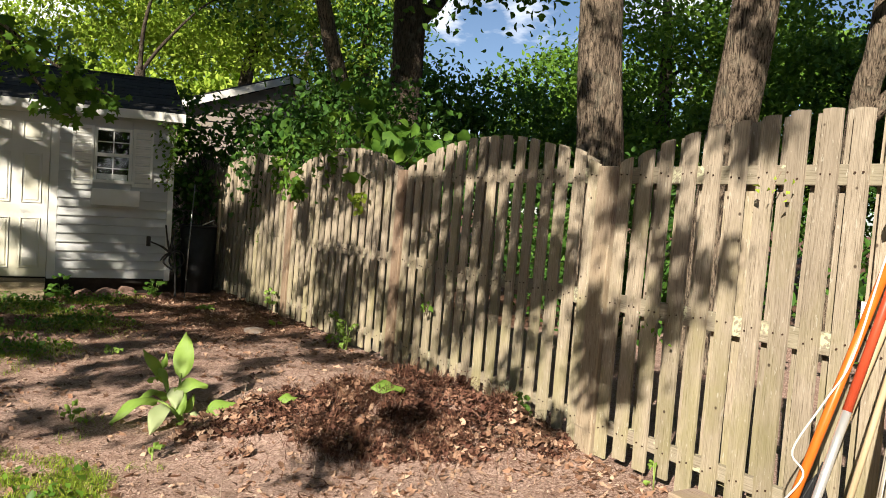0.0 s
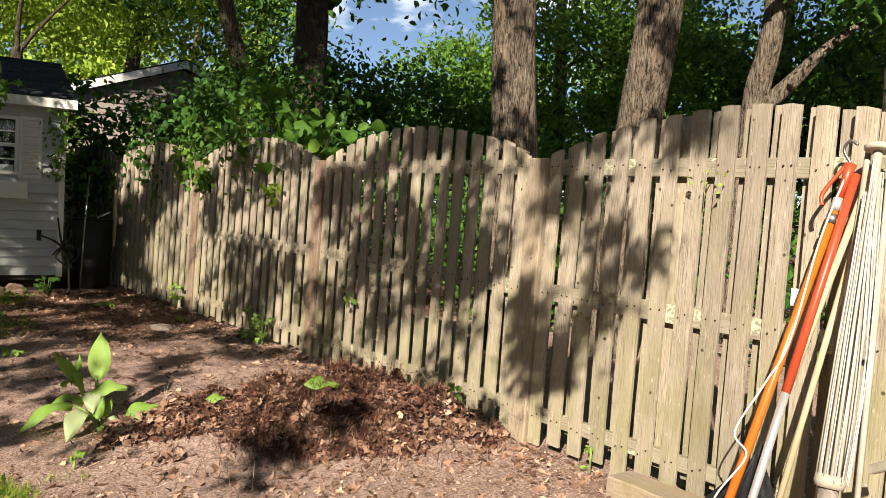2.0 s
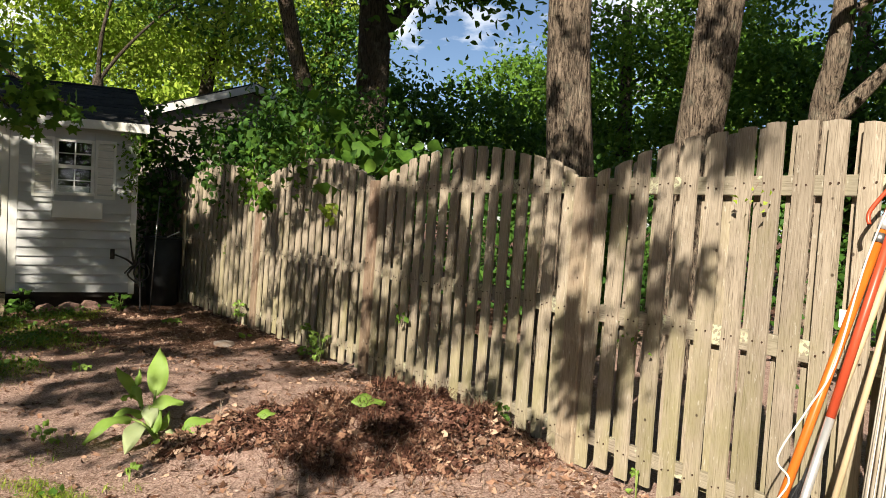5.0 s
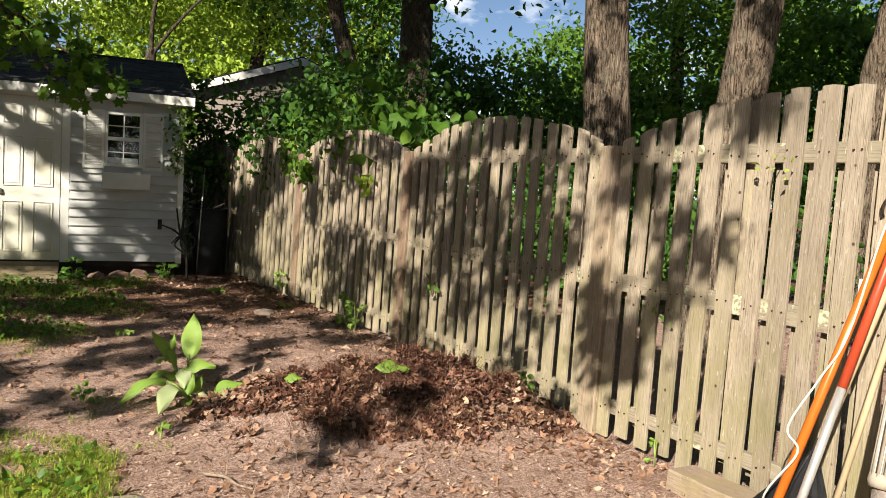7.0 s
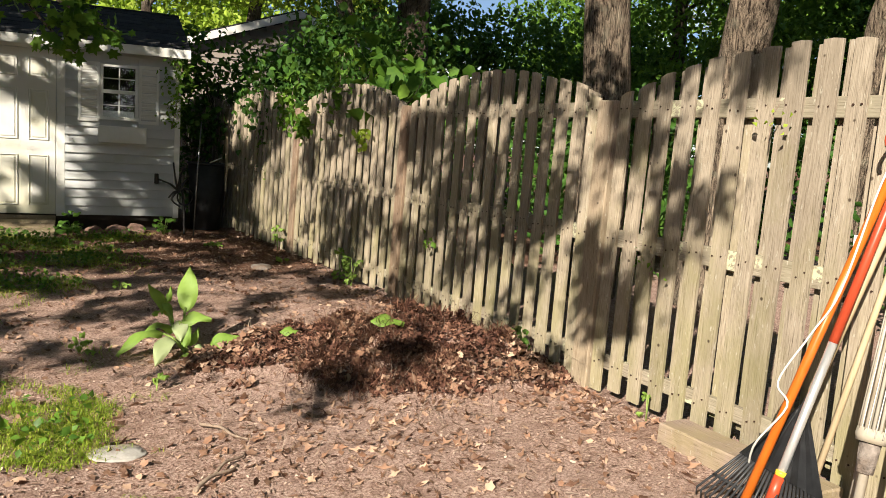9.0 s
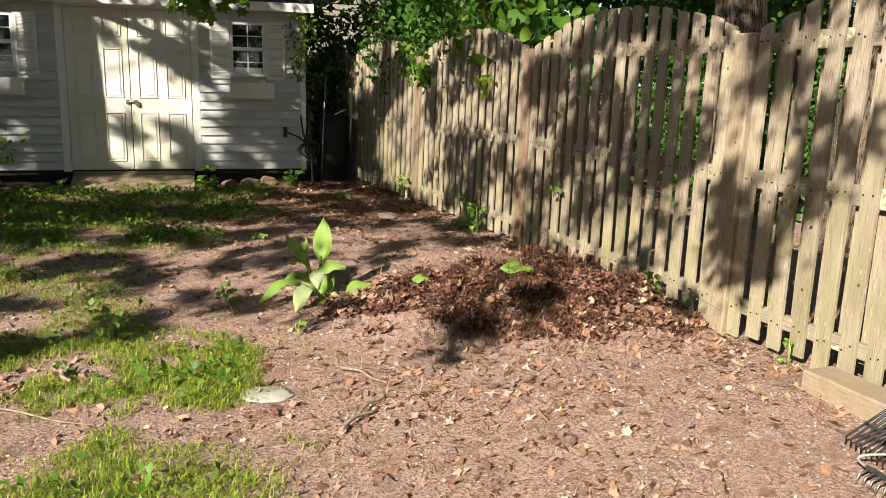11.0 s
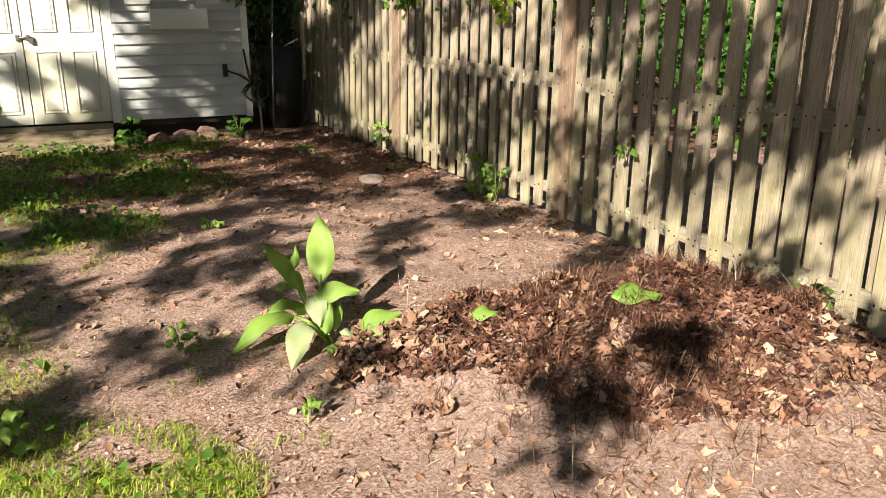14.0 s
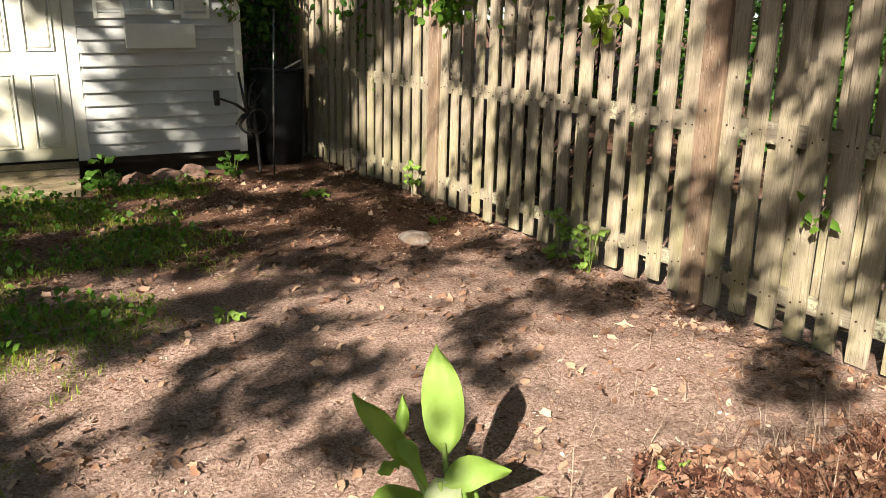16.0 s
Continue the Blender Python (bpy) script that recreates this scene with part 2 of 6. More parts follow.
def box(bm, x0, x1, y0, y1, z0, z1, bevel=0.0):
    made = bmesh.ops.create_cube(bm, size=1.0)["verts"]
    for v in made:
        v.co = Vector((x0 + (v.co.x + 0.5) * (x1 - x0), y0 + (v.co.y + 0.5) * (y1 - y0), z0 + (v.co.z + 0.5) * (z1 - z0)))
    if bevel:
        edges = list({e for v in made for e in v.link_edges})
        bmesh.ops.bevel(bm, geom=edges, offset=bevel, segments=1, affect="EDGES")
    return bm


def block(x0, x1, y0, y1, z0, z1, bevel=0.0):
    return box(bmesh.new(), x0, x1, y0, y1, z0, z1, bevel)


def tube(points, radii, segs=10, rough=0.0, seed=0, bm=None):
    """A tapered tube along points."""
    bm = bm or bmesh.new()
    pts = [Vector(p) for p in points]
    rings = []
    for i, p in enumerate(pts):
        d = (pts[min(i + 1, len(pts) - 1)] - pts[max(i - 1, 0)]).normalized()
        a = d.cross(Vector((0.31, 0.95, 0.05))).normalized()
        b = d.cross(a)
        ring = []
        for k in range(segs):
            ang = 2 * math.pi * k / segs
            r = radii[i] if not isinstance(radii, (int, float)) else radii
            if rough:
                r *= 1 + rough * noise.noise(Vector((3 * math.cos(ang) + seed, 3 * math.sin(ang), p.z * 0.9 + seed)))
            ring.append(bm.verts.new(p + (a * math.cos(ang) + b * math.sin(ang)) * r))
        rings.append(ring)
    for r0, r1 in zip(rings, rings[1:]):
        for k in range(segs):
            bm.faces.new((r0[k], r0[(k + 1) % segs], r1[(k + 1) % segs], r1[k])).smooth = True
    bm.faces.new(rings[0][::-1])
    bm.faces.new(rings[-1])
    return bm


def bend(points, n=8):
    """Smooth polyline through points."""
    pts = [Vector(p) for p in points]
    if len(pts) < 3:
        return [pts[0].lerp(pts[-1], i / n) for i in range(n + 1)]
    out = []
    for i in range(len(pts) - 1):
        p0, p1, p2, p3 = pts[max(i - 1, 0)], pts[i], pts[i + 1], pts[min(i + 2, len(pts) - 1)]
        for k in range(n):
            t = k / n
            out.append(0.5 * (2 * p1 + (p2 - p0) * t + (2 * p0 - 5 * p1 + 4 * p2 - p3) * t * t + (3 * p1 - p0 - 3 * p2 + p3) * t ** 3))
    out.append(pts[-1])
    return out


def unit(a):
    return a / np.maximum(np.linalg.norm(a, axis=1, keepdims=True), 1e-9)


def leaves_mesh(name, centres, size, rng, width=0.5, up=0.6, fold=0.18, jitter=0.35, toward=None):
    """Many small folded leaves, each an island of four triangles."""
    n = len(centres)
    d = unit(rng.normal(size=(n, 3)) + np.array([0, 0, -0.25]) + (0 if toward is None else toward))
    nn = unit(rng.normal(size=(n, 3)) * 0.7 + np.array([0, 0, up]))
    w = unit(np.cross(nn, d))
    nn = np.cross(d, w)
    s = (size * (1 + jitter * rng.uniform(-1, 1, n)))[:, None]
    c = np.asarray(centres)
    if size > 0.05 and n < 60000:
        rim = [(-0.5, 0, 0), (-0.24, 0.42, 0.8), (0.1, 0.44, 0.7), (0.5, 0, -0.6), (0.1, -0.44, 0.7), (-0.24, -0.42, 0.8), (-0.02, 0, 0)]
        v = np.stack([c + d * s * a + w * s * width * b + nn * s * fold * h for a, b, h in rim], axis=1)
        base = np.arange(n)[:, None] * 7
        f = np.concatenate([base + np.array((k, (k + 1) % 6, 6)) for k in range(6)], axis=1).reshape(-1, 3)
        return leaf_faces(name, v.reshape(-1, 3), f)
    v = np.stack([c - d * s * 0.5, c - d * s * 0.08 + w * s * width * 0.5 + nn * s * fold, c + d * s * 0.5 - nn * s * fold * 0.6,
                  c - d * s * 0.08 - w * s * width * 0.5 + nn * s * fold, c + d * s * 0.02], axis=1)
    base = np.arange(n)[:, None] * 5
    f = np.concatenate([base + np.array(q) for q in ((0, 1, 4), (1, 2, 4), (2, 3, 4), (3, 0, 4))], axis=1).reshape(-1, 3)
    return leaf_faces(name, v.reshape(-1, 3), f)


def leaf_faces(name, v, f):
    me = bpy.data.meshes.new(name)
    me.vertices.add(len(v))
    me.vertices.foreach_set("co", v.reshape(-1).astype(np.float32))
    me.loops.add(len(f) * 3)
    me.loops.foreach_set("vertex_index", f.reshape(-1).astype(np.int32))
    me.polygons.add(len(f))
    me.polygons.foreach_set("loop_start", (np.arange(len(f)) * 3).astype(np.int32))
    me.update(calc_edges=True)
    return me


def clumps(rng, blobs, per_m3=5.0, leaves=60, spread=0.33):
    """Leaf places in clumps inside ellipsoids (centre, radii)."""
    out = []
    for c, r in blobs:
        k = max(3, int(per_m3 * r[0] * r[1] * r[2] * 4.2))
        q = unit(rng.normal(size=(k, 3))) * (rng.uniform(0.15, 1, (k, 1)) ** 0.45)
        cc = np.array(c) + q * np.array(r)
        sz = spread * rng.uniform(0.5, 1.4, (k, 1, 1))
        out.append((cc[:, None, :] + rng.normal(size=(k, leaves, 3)) * sz * np.array([1, 1, 0.6])).reshape(-1, 3))
    return np.concatenate(out)


# ---- ground ----
def rise(a, lo, hi):
    t = min(1.0, max(0.0, (a - lo) / (hi - lo)))
    return t * t * (3 - 2 * t)


PILE = [(-1.35, 4.95, 0.52, 0.42, 0.13), (-0.85, 4.62, 0.6, 0.5, 0.20), (-0.45, 4.28, 0.5, 0.38, 0.16), (-0.25, 5.05, 0.35, 0.5, 0.06)]


def ground_z(x, y):
    z = -0.10 * rise(-x, 0.5, 2.3) * (1 - rise(y, 4.5, 8.5))
    z += 0.02 * noise.noise(Vector((x * 0.8, y * 0.8, 3.0))) + 0.008 * noise.noise(Vector((x * 4, y * 4, 7.0)))
    for px, py, rx, ry, h in PILE:
        q = ((x - px) / rx) ** 2 + ((y - py) / ry) ** 2
        z += h * math.exp(-1.6 * q) * (1 + 0.6 * noise.noise(Vector((x * 6, y * 6, 1.0))) + 0.2 * noise.noise(Vector((x * 14, y * 14, 6.0))))
    return z - 0.012


def build_ground():
    near_x, near_y = np.arange(-7, 3.01, 0.07), np.arange(-2, 12.01, 0.07)
    xs = np.concatenate([[-400, -150, -60, -30, -18, -12, -9], near_x, [4, 6, 9, 14, 22, 40, 80, 200, 400]])
    ys = np.concatenate([[-400, -150, -60, -30, -15, -8, -4], near_y, [13, 15, 18, 24, 36, 60, 120, 400]])
    verts = [(x, y, ground_z(x, y)) for y in ys for x in xs]
    nx = len(xs)
    faces = [(j * nx + i, j * nx + i + 1, (j + 1) * nx + i + 1, (j + 1) * nx + i) for j in range(len(ys) - 1) for i in range(nx - 1)]
    me = bpy.data.meshes.new("ground")
    me.from_pydata(verts, [], faces)
    me.polygons.foreach_set("use_smooth", [True] * len(faces))
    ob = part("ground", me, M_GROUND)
    tagged(ob, "bare reddish brown dirt yard with leaf litter", "ground", "", "structure")


build_ground()


# ---- fence ----
BOARD = 0.091
POSTS = [(0.0, -3.47), (0.0, -1.0), (0.0, 1.47), (0.0, 3.93), (0.0, 6.41), (-0.06, 8.93), (-0.20, 11.42), (-0.34, 13.9)]


def picket_mesh(z0, ztop, tilt, seed):
    """One weathered board, its top cut along the arch."""
    r = random.Random(seed)
    bm = bmesh.new()
    half, cols = BOARD / 2 * r.uniform(0.93, 1.05), []
    for k in range(7):
        t = k / 6
        z = z0 + (ztop - z0) * t
        wob = 0.0025 * math.sin(seed + 5 * t) + 0.003 * (t - 0.5) * r.uniform(-1, 1)
        cup = r.uniform(-0.002, 0.003)
        row = []
        for y, x in ((-half, 0.0), (0.0, -cup), (half, 0.0), (half, 0.015), (-half, 0.015)):
            zz = z + (tilt * y if k == 6 else 0) - (0.004 if k == 6 and y != 0 else 0)
            row.append(bm.verts.new((x, y + wob, zz)))
        cols.append(row)
    for a, b in zip(cols, cols[1:]):
        for i in range(5):
            bm.faces.new((a[i], a[(i + 1) % 5], b[(i + 1) % 5], b[i]))
    bm.faces.new(cols[0][::-1])
    bm.faces.new(cols[-1])
    bmesh.ops.bevel(bm, geom=[e for e in bm.edges if abs(e.verts[0].co.z - e.verts[1].co.z) > 0.05 and abs(abs(e.verts[0].co.y) - half) < 0.01 and e.verts[0].co.x < 0.01],
                    offset=0.003, segments=1, affect="EDGES")
    return bm


def arch(u):
    return 1.555 + 0.225 * (1 - (2 * u - 1) ** 2)


def build_fence():
    lean = 1.3
    for i, ((xa, ya), (xb, yb)) in enumerate(zip(POSTS, POSTS[1:])):
        length, yaw = math.hypot(xb - xa, yb - ya), math.degrees(math.atan2(-(xb - xa), yb - ya))
        panel = thing("fence", "weathered grey shadowbox picket fence panel with arched top", "fence", pose(xa, ya, 0, 0, lean, yaw), "fence panels")
        r = random.Random(40 + i)
        for z0, z1 in ((0.13, 0.20), (0.79, 0.88), (1.47, 1.555)):
            part("rail", block(0.0155, 0.056, 0.06, length - 0.06, z0, z1, 0.003), M_RAIL, panel)
        n = 16
        step = (length - 0.15 - BOARD) / (n - 1)
        for k in range(n):
            y = 0.075 + BOARD / 2 + step * k
            u = y / length
            slope = -0.9 * (2 * u - 1) / length
            top = arch(u) + r.uniform(-0.005, 0.005)
            ob = part("picket", picket_mesh(0.02 + r.uniform(-0.02, 0.015), top, slope, 100 * i + k), M_FENCE, panel)
            ob.matrix_basis = pose(0, y, 0, r.uniform(-0.35, 0.35), r.uniform(-0.15, 0.15), r.uniform(-1, 1))
            if k < n - 1:
                y2 = y + step / 2 + r.uniform(-0.012, 0.012)
                ob = part("back_picket", picket_mesh(0.10 + r.uniform(-0.02, 0.02), arch(y2 / length) + r.uniform(-0.012, 0.012), slope, 100 * i + 50 + k), M_FENCE, panel)
                ob.matrix_basis = pose(0.057, y2, 0, r.uniform(-0.4, 0.4), 0, 0)
        bm = bmesh.new()
        for k in range(n):
            y = 0.075 + BOARD / 2 + step * k
            for zc in (0.165, 0.835, 1.51):
                for side in (-0.022, 0.022):
                    yy, zz, ang = y + side + r.uniform(-0.006, 0.006), zc + r.uniform(-0.015, 0.015), r.uniform(0, 1)
                    ring = [bm.verts.new((-0.0045, yy + 0.0042 * math.cos(ang + q * 1.0472), zz + 0.0042 * math.sin(ang + q * 1.0472))) for q in range(6)]
                    foot = [bm.verts.new((0.004, v.co.y, v.co.z)) for v in ring]
                    bm.faces.new(ring[::-1])
                    for q in range(6):
                        bm.faces.new((ring[q], ring[(q + 1) % 6], foot[(q + 1) % 6], foot[q]))
        tagged(part("nailing", bm, M_NAIL, panel, "small dark rusted nail heads"), "small dark rusted nail heads", "", "", "stuff")
        post = thing("fence_post", "weathered reddish brown square timber fence post", "fence post", pose(xb, yb, 0, 0, lean, yaw), "fence posts")
        bm = block(-0.022, 0.09, -0.068, 0.068, -0.1, 1.56, 0.006)
        part("post", bm, M_POST_RED if 6 < yb < 9.5 else M_POST, post)


build_fence()


# ---- shed ----
SHED = pose(-0.90, 10.86, 0, 0, 0, -4.0)
FLOOR_Z, WALL_TOP, DEPTH, WIDTH = 0.18, 2.14, 2.4, 4.12
WINDOWS = [(-0.895, -0.475), (-3.68, -3.26)]
WIN_Z = (1.32, 1.96)
DOOR = (-2.74, -1.36)


def lap_board(s0, s1, z, h):
    """One lapped siding board with a thicker lower lip."""
    bm = bmesh.new()
    prof = [(0.0, 0.016), (-0.036, 0.0), (-0.037, 0.006), (-0.004, h + 0.018), (0.0, h + 0.018)]
    ends = [[bm.verts.new((s, y, z + dz)) for y, dz in prof] for s in (s0, s1)]
    for i in range(5):
        bm.faces.new((ends[0][i], ends[0][(i + 1) % 5], ends[1][(i + 1) % 5], ends[1][i]))
    bm.faces.new(ends[0][::-1])
    bm.faces.new(ends[1])
    return bm


def shed_window(parent, s0, s1):
    z0, z1 = WIN_Z
    win = part("window", block(s0, s0 + 0.035, -0.035, 0.02, z0, z1, 0.003), M_WHITE, parent, "white double-hung shed window")
    for a in ((s1 - 0.035, s1, z0, z1), (s0 + 0.035, s1 - 0.035, z1 - 0.035, z1)):
        part("frame", block(a[0], a[1], -0.035, 0.02, a[2], a[3], 0.003), M_WHITE, win)
    part("sill", block(s0 - 0.01, s1 + 0.01, -0.05, 0.02, z0 - 0.012, z0 + 0.028, 0.004), M_WHITE, win)
    mid = (z0 + z1) / 2
    part("meeting_rail", block(s0 + 0.035, s1 - 0.035, -0.025, 0.015, mid - 0.02, mid + 0.022, 0.003), M_WHITE, win)
    c = (s0 + s1) / 2
    for za, zb, y in ((z0 + 0.028, mid - 0.02, 0.0), (mid + 0.022, z1 - 0.035, -0.012)):
        zc = (za + zb) / 2
        part("muntin", block(c - 0.007, c + 0.007, y - 0.008, y + 0.006, za, zb), M_WHITE, win)
        for sa, sb in ((s0 + 0.035, c - 0.007), (c + 0.007, s1 - 0.035)):
            part("muntin", block(sa, sb, y - 0.007, y + 0.005, zc - 0.006, zc + 0.006), M_WHITE, win)
            for ya, yb in ((za, zc - 0.006), (zc + 0.006, zb)):
                part("pane", block(sa, sb, y + 0.0, y + 0.004, ya, yb), M_GLASS, win, "dark reflective glass pane")
    part("curtain", block(s0 + 0.04, s1 - 0.04, 0.05, 0.054, z0 + 0.03, z0 + 0.10), M_WHITE, win, "pale strip of curtain behind the glass")


def shutter(parent, s0, s1):
    z0, z1 = WIN_Z[0] - 0.04, WIN_Z[1] + 0.01
    sh = part("shutter", block(s0, s0 + 0.03, -0.045, -0.018, z0, z1, 0.002), M_WHITE, parent, "white louvred shutter")
    part("stile", block(s1 - 0.03, s1, -0.045, -0.018, z0, z1, 0.002), M_WHITE, sh)
    for a, b in ((z0, z0 + 0.04), (z1 - 0.04, z1)):
        part("rail", block(s0 + 0.03, s1 - 0.03, -0.045, -0.018, a, b, 0.002), M_WHITE, sh)
    n = 15
    me = None
    for k in range(n):
        z = z0 + 0.045 + (z1 - z0 - 0.09) * (k + 0.5) / n
        if me is None:
            bm = block(s0 + 0.03, s1 - 0.03, -0.004, 0.004, -0.021, 0.021)
            ob = part("louvre", bm, M_WHITE, sh)
            me = ob.data
        else:
            ob = part("louvre", me, None, sh)
        ob.matrix_basis = pose(0, -0.032, z, 28, 0, 0)


def door_leaf(parent, s0, s1):
    z0, z1 = FLOOR_Z + 0.0, 2.05
    leaf = part("door", block(s0, s1, -0.03, 0.01, z0, z1, 0.004), M_DOOR, parent, "white panelled shed door, closed, yellowed at the foot")
    w = (s1 - s0)
    for za, zb in ((0.28, 0.86), (1.03, 1.60), (1.74, 1.96)):
        for ca in (0.28, 0.74):
            c = s0 + w * ca
            bm = bmesh.new()
            hw, t = 0.105, 0.014
            for a, b, cc, d in ((c - hw, c - hw + t, za, zb), (c + hw - t, c + hw, za, zb), (c - hw + t, c + hw - t, za, za + t), (c - hw + t, c + hw - t, zb - t, zb)):
                box(bm, a, b, -0.041, -0.029, cc, d, 0.004)
            part("moulding", bm, M_DOOR, leaf)
            part("panel", block(c - hw + 0.03, c + hw - 0.03, -0.037, -0.029, za + 0.03, zb - 0.03, 0.006), M_DOOR, leaf)
    return leaf


def build_shed():
    shed = thing("shed", "white-sided garden shed with double doors and black shingle roof", "shed", SHED)
    # front wall core, in pieces round the openings
    cuts = [(-WIDTH, WINDOWS[1][0]), (WINDOWS[1][1], DOOR[0]), (DOOR[1], WINDOWS[0][0]), (WINDOWS[0][1], 0)]
    front = [(a, b, FLOOR_Z, WALL_TOP) for a, b in cuts] + [(DOOR[0], DOOR[1], 2.05, WALL_TOP)]
    for a, b in WINDOWS:
        front += [(a, b, FLOOR_Z, WIN_Z[0]), (a, b, WIN_Z[1], WALL_TOP)]
    for a, b, z0, z1 in front:
        part("wall_panel", block(a, b, 0.0, 0.08, z0, z1), M_SIDING, shed)
    part("side_wall", block(-0.08, 0, 0.08, DEPTH, FLOOR_Z, WALL_TOP), M_SIDING, shed)
    part("side_wall", block(-WIDTH, -WIDTH + 0.08, 0.08, DEPTH, FLOOR_Z, WALL_TOP), M_SIDING, shed)
    part("back_wall", block(-WIDTH + 0.08, -0.08, DEPTH - 0.08, DEPTH, FLOOR_Z, WALL_TOP), M_SIDING, shed)
    for s in (-WIDTH + 0.04, -0.04):
        bm = bmesh.new()
        rims = [[bm.verts.new((s + d, y, z)) for y, z in ((0, WALL_TOP), (DEPTH, WALL_TOP), (DEPTH / 2, 2.66))] for d in (-0.04, 0.04)]
        bm.faces.new(rims[0][::-1])
        bm.faces.new(rims[1])
        for i in range(3):
            bm.faces.new((rims[0][i], rims[0][(i + 1) % 3], rims[1][(i + 1) % 3], rims[1][i]))
        part("gable", bm, M_SIDING, shed)
    # near-black inner sheets, added so the room behind the panes stays dark
    bm = block(-WIDTH + 0.09, -0.09, DEPTH - 0.10, DEPTH - 0.084, FLOOR_Z, WALL_TOP)
    box(bm, -WIDTH + 0.084, -WIDTH + 0.1, 0.084, DEPTH - 0.1, FLOOR_Z, WALL_TOP)
    box(bm, -0.1, -0.084, 0.084, DEPTH - 0.1, FLOOR_Z, WALL_TOP)
    box(bm, -WIDTH + 0.084, -0.084, 0.084, DEPTH - 0.1, WALL_TOP - 0.02, WALL_TOP - 0.004)
    part("lining", bm, M_DARK, shed, "added near-black lining that keeps the shed interior dark")
    # floor frame and skids are coloured almost black for the shade down here
    part("floor", block(-WIDTH, 0, 0.0, DEPTH, FLOOR_Z - 0.06, FLOOR_Z - 0.002), M_DARK, shed, "timber floor frame, near-black to stand for shade")
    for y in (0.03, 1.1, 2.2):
        part("skid", block(-WIDTH + 0.05, -0.05, y + 0.08, y + 0.18, -0.05, FLOOR_Z - 0.06, 0.005), M_DARK, shed, "timber skid under the shed, shade put into its near-black colour")
    # siding boards
    row = 0.104
    k = 0
    z = FLOOR_Z
    while z < WALL_TOP - 0.02:
        spans = [(-WIDTH + 0.06, DOOR[0] - 0.095), (DOOR[1] + 0.095, -0.055)]
        for a, b in spans:
            segs = [(a, b)]
            for wa, wb in WINDOWS:
                if a < wa < b and WIN_Z[0] - 0.02 < z + row and z < WIN_Z[1]:
                    segs = [(a, wa), (wb, b)]
            for p, q in segs:
                part("siding_board", lap_board(p, q, z, min(row, WALL_TOP - z)), M_SIDING, shed)
        z += row
        k += 1
    for a, b in ((-0.055, 0.012), (-WIDTH - 0.012, -WIDTH + 0.06), (DOOR[0] - 0.095, DOOR[0] - 0.006), (DOOR[1] + 0.006, DOOR[1] + 0.095)):
        part("trim", block(a, b, -0.024, 0.0, FLOOR_Z - 0.02, 2.10, 0.003), M_WHITE, shed)
    part("trim", block(DOOR[0] - 0.095, DOOR[1] + 0.095, -0.028, 0.0, 2.056, 2.12, 0.003), M_WHITE, shed)
    mid = (DOOR[0] + DOOR[1]) / 2
    door_leaf(shed, DOOR[0], mid - 0.004)
    leaf = door_leaf(shed, mid + 0.004, DOOR[1])
    bm = tube([(mid - 0.05, -0.045, 0.985), (mid + 0.09, -0.045, 0.985)], 0.008, 8)
    box(bm, mid - 0.055, mid - 0.025, -0.052, -0.03, 0.96, 1.01, 0.003)
    box(bm, mid + 0.03, mid + 0.06, -0.052, -0.03, 0.96, 1.01, 0.003)
    part("latch", bm, M_METAL, leaf, "grey metal slide bolt")
    part("padlock", block(mid + 0.055, mid + 0.095, -0.06, -0.04, 0.93, 0.98, 0.006), M_METAL, leaf, "small metal padlock")
    for a, b in WINDOWS:
        shed_window(shed, a, b)
        shutter(shed, a - 0.235, a - 0.005)
        shutter(shed, b + 0.005, b + 0.235)
        bm = block(a - 0.02, b + 0.09, -0.17, -0.155, 1.05, 1.24, 0.003)
        box(bm, a - 0.02, b + 0.09, -0.155, -0.018, 1.05, 1.065)
        box(bm, a - 0.02, a - 0.005, -0.155, -0.018, 1.065, 1.24)
        box(bm, b + 0.075, b + 0.09, -0.155, -0.018, 1.065, 1.24)
        part("window_box", bm, M_WHITE, shed, "empty white window box")
    # roof
    over, ridge = 0.17, 2.70
    eave = 2.16
    slope = math.atan2(ridge - eave, DEPTH / 2 + over)
    for side in (0, 1):
        bm = bmesh.new()
        y0, y1 = (-over, DEPTH / 2) if side == 0 else (DEPTH + over, DEPTH / 2)
        quad = [(-WIDTH - 0.1, y0, eave), (0.1, y0, eave), (0.1, y1, ridge), (-WIDTH - 0.1, y1, ridge)]
        top = [bm.verts.new((x, y, z + 0.03)) for x, y, z in quad]
        low = [bm.verts.new(p) for p in quad]
        bm.faces.new(top)
        bm.faces.new(low[::-1])
        for i in range(4):
            bm.faces.new((low[i], low[(i + 1) % 4], top[(i + 1) % 4], top[i]))
        roof = part("roof", bm, M_ROOF, shed, "black asphalt shingle roof slope")
        if side == 0:
            run = math.hypot(DEPTH / 2 + over, ridge - eave)
            courses = 10
            meshes = []
            for v in range(3):
                meshes.append(part("shingle", block(0, 0.29 - 0.004 * v, 0, 0.155, 0, 0.006 + 0.002 * v), M_ROOF, roof))
            r = random.Random(5)
            for c in range(courses):
                x = -WIDTH - 0.1 - (0.145 if c % 2 else 0)
                while x < 0.1 - 0.02:
                    me = meshes[r.randrange(3)].data
                    ob = part("shingle", me, None, roof)
                    t = c / courses
                    xx = max(x, -WIDTH - 0.1)
                    wide = min(x + 0.29, 0.1) - xx
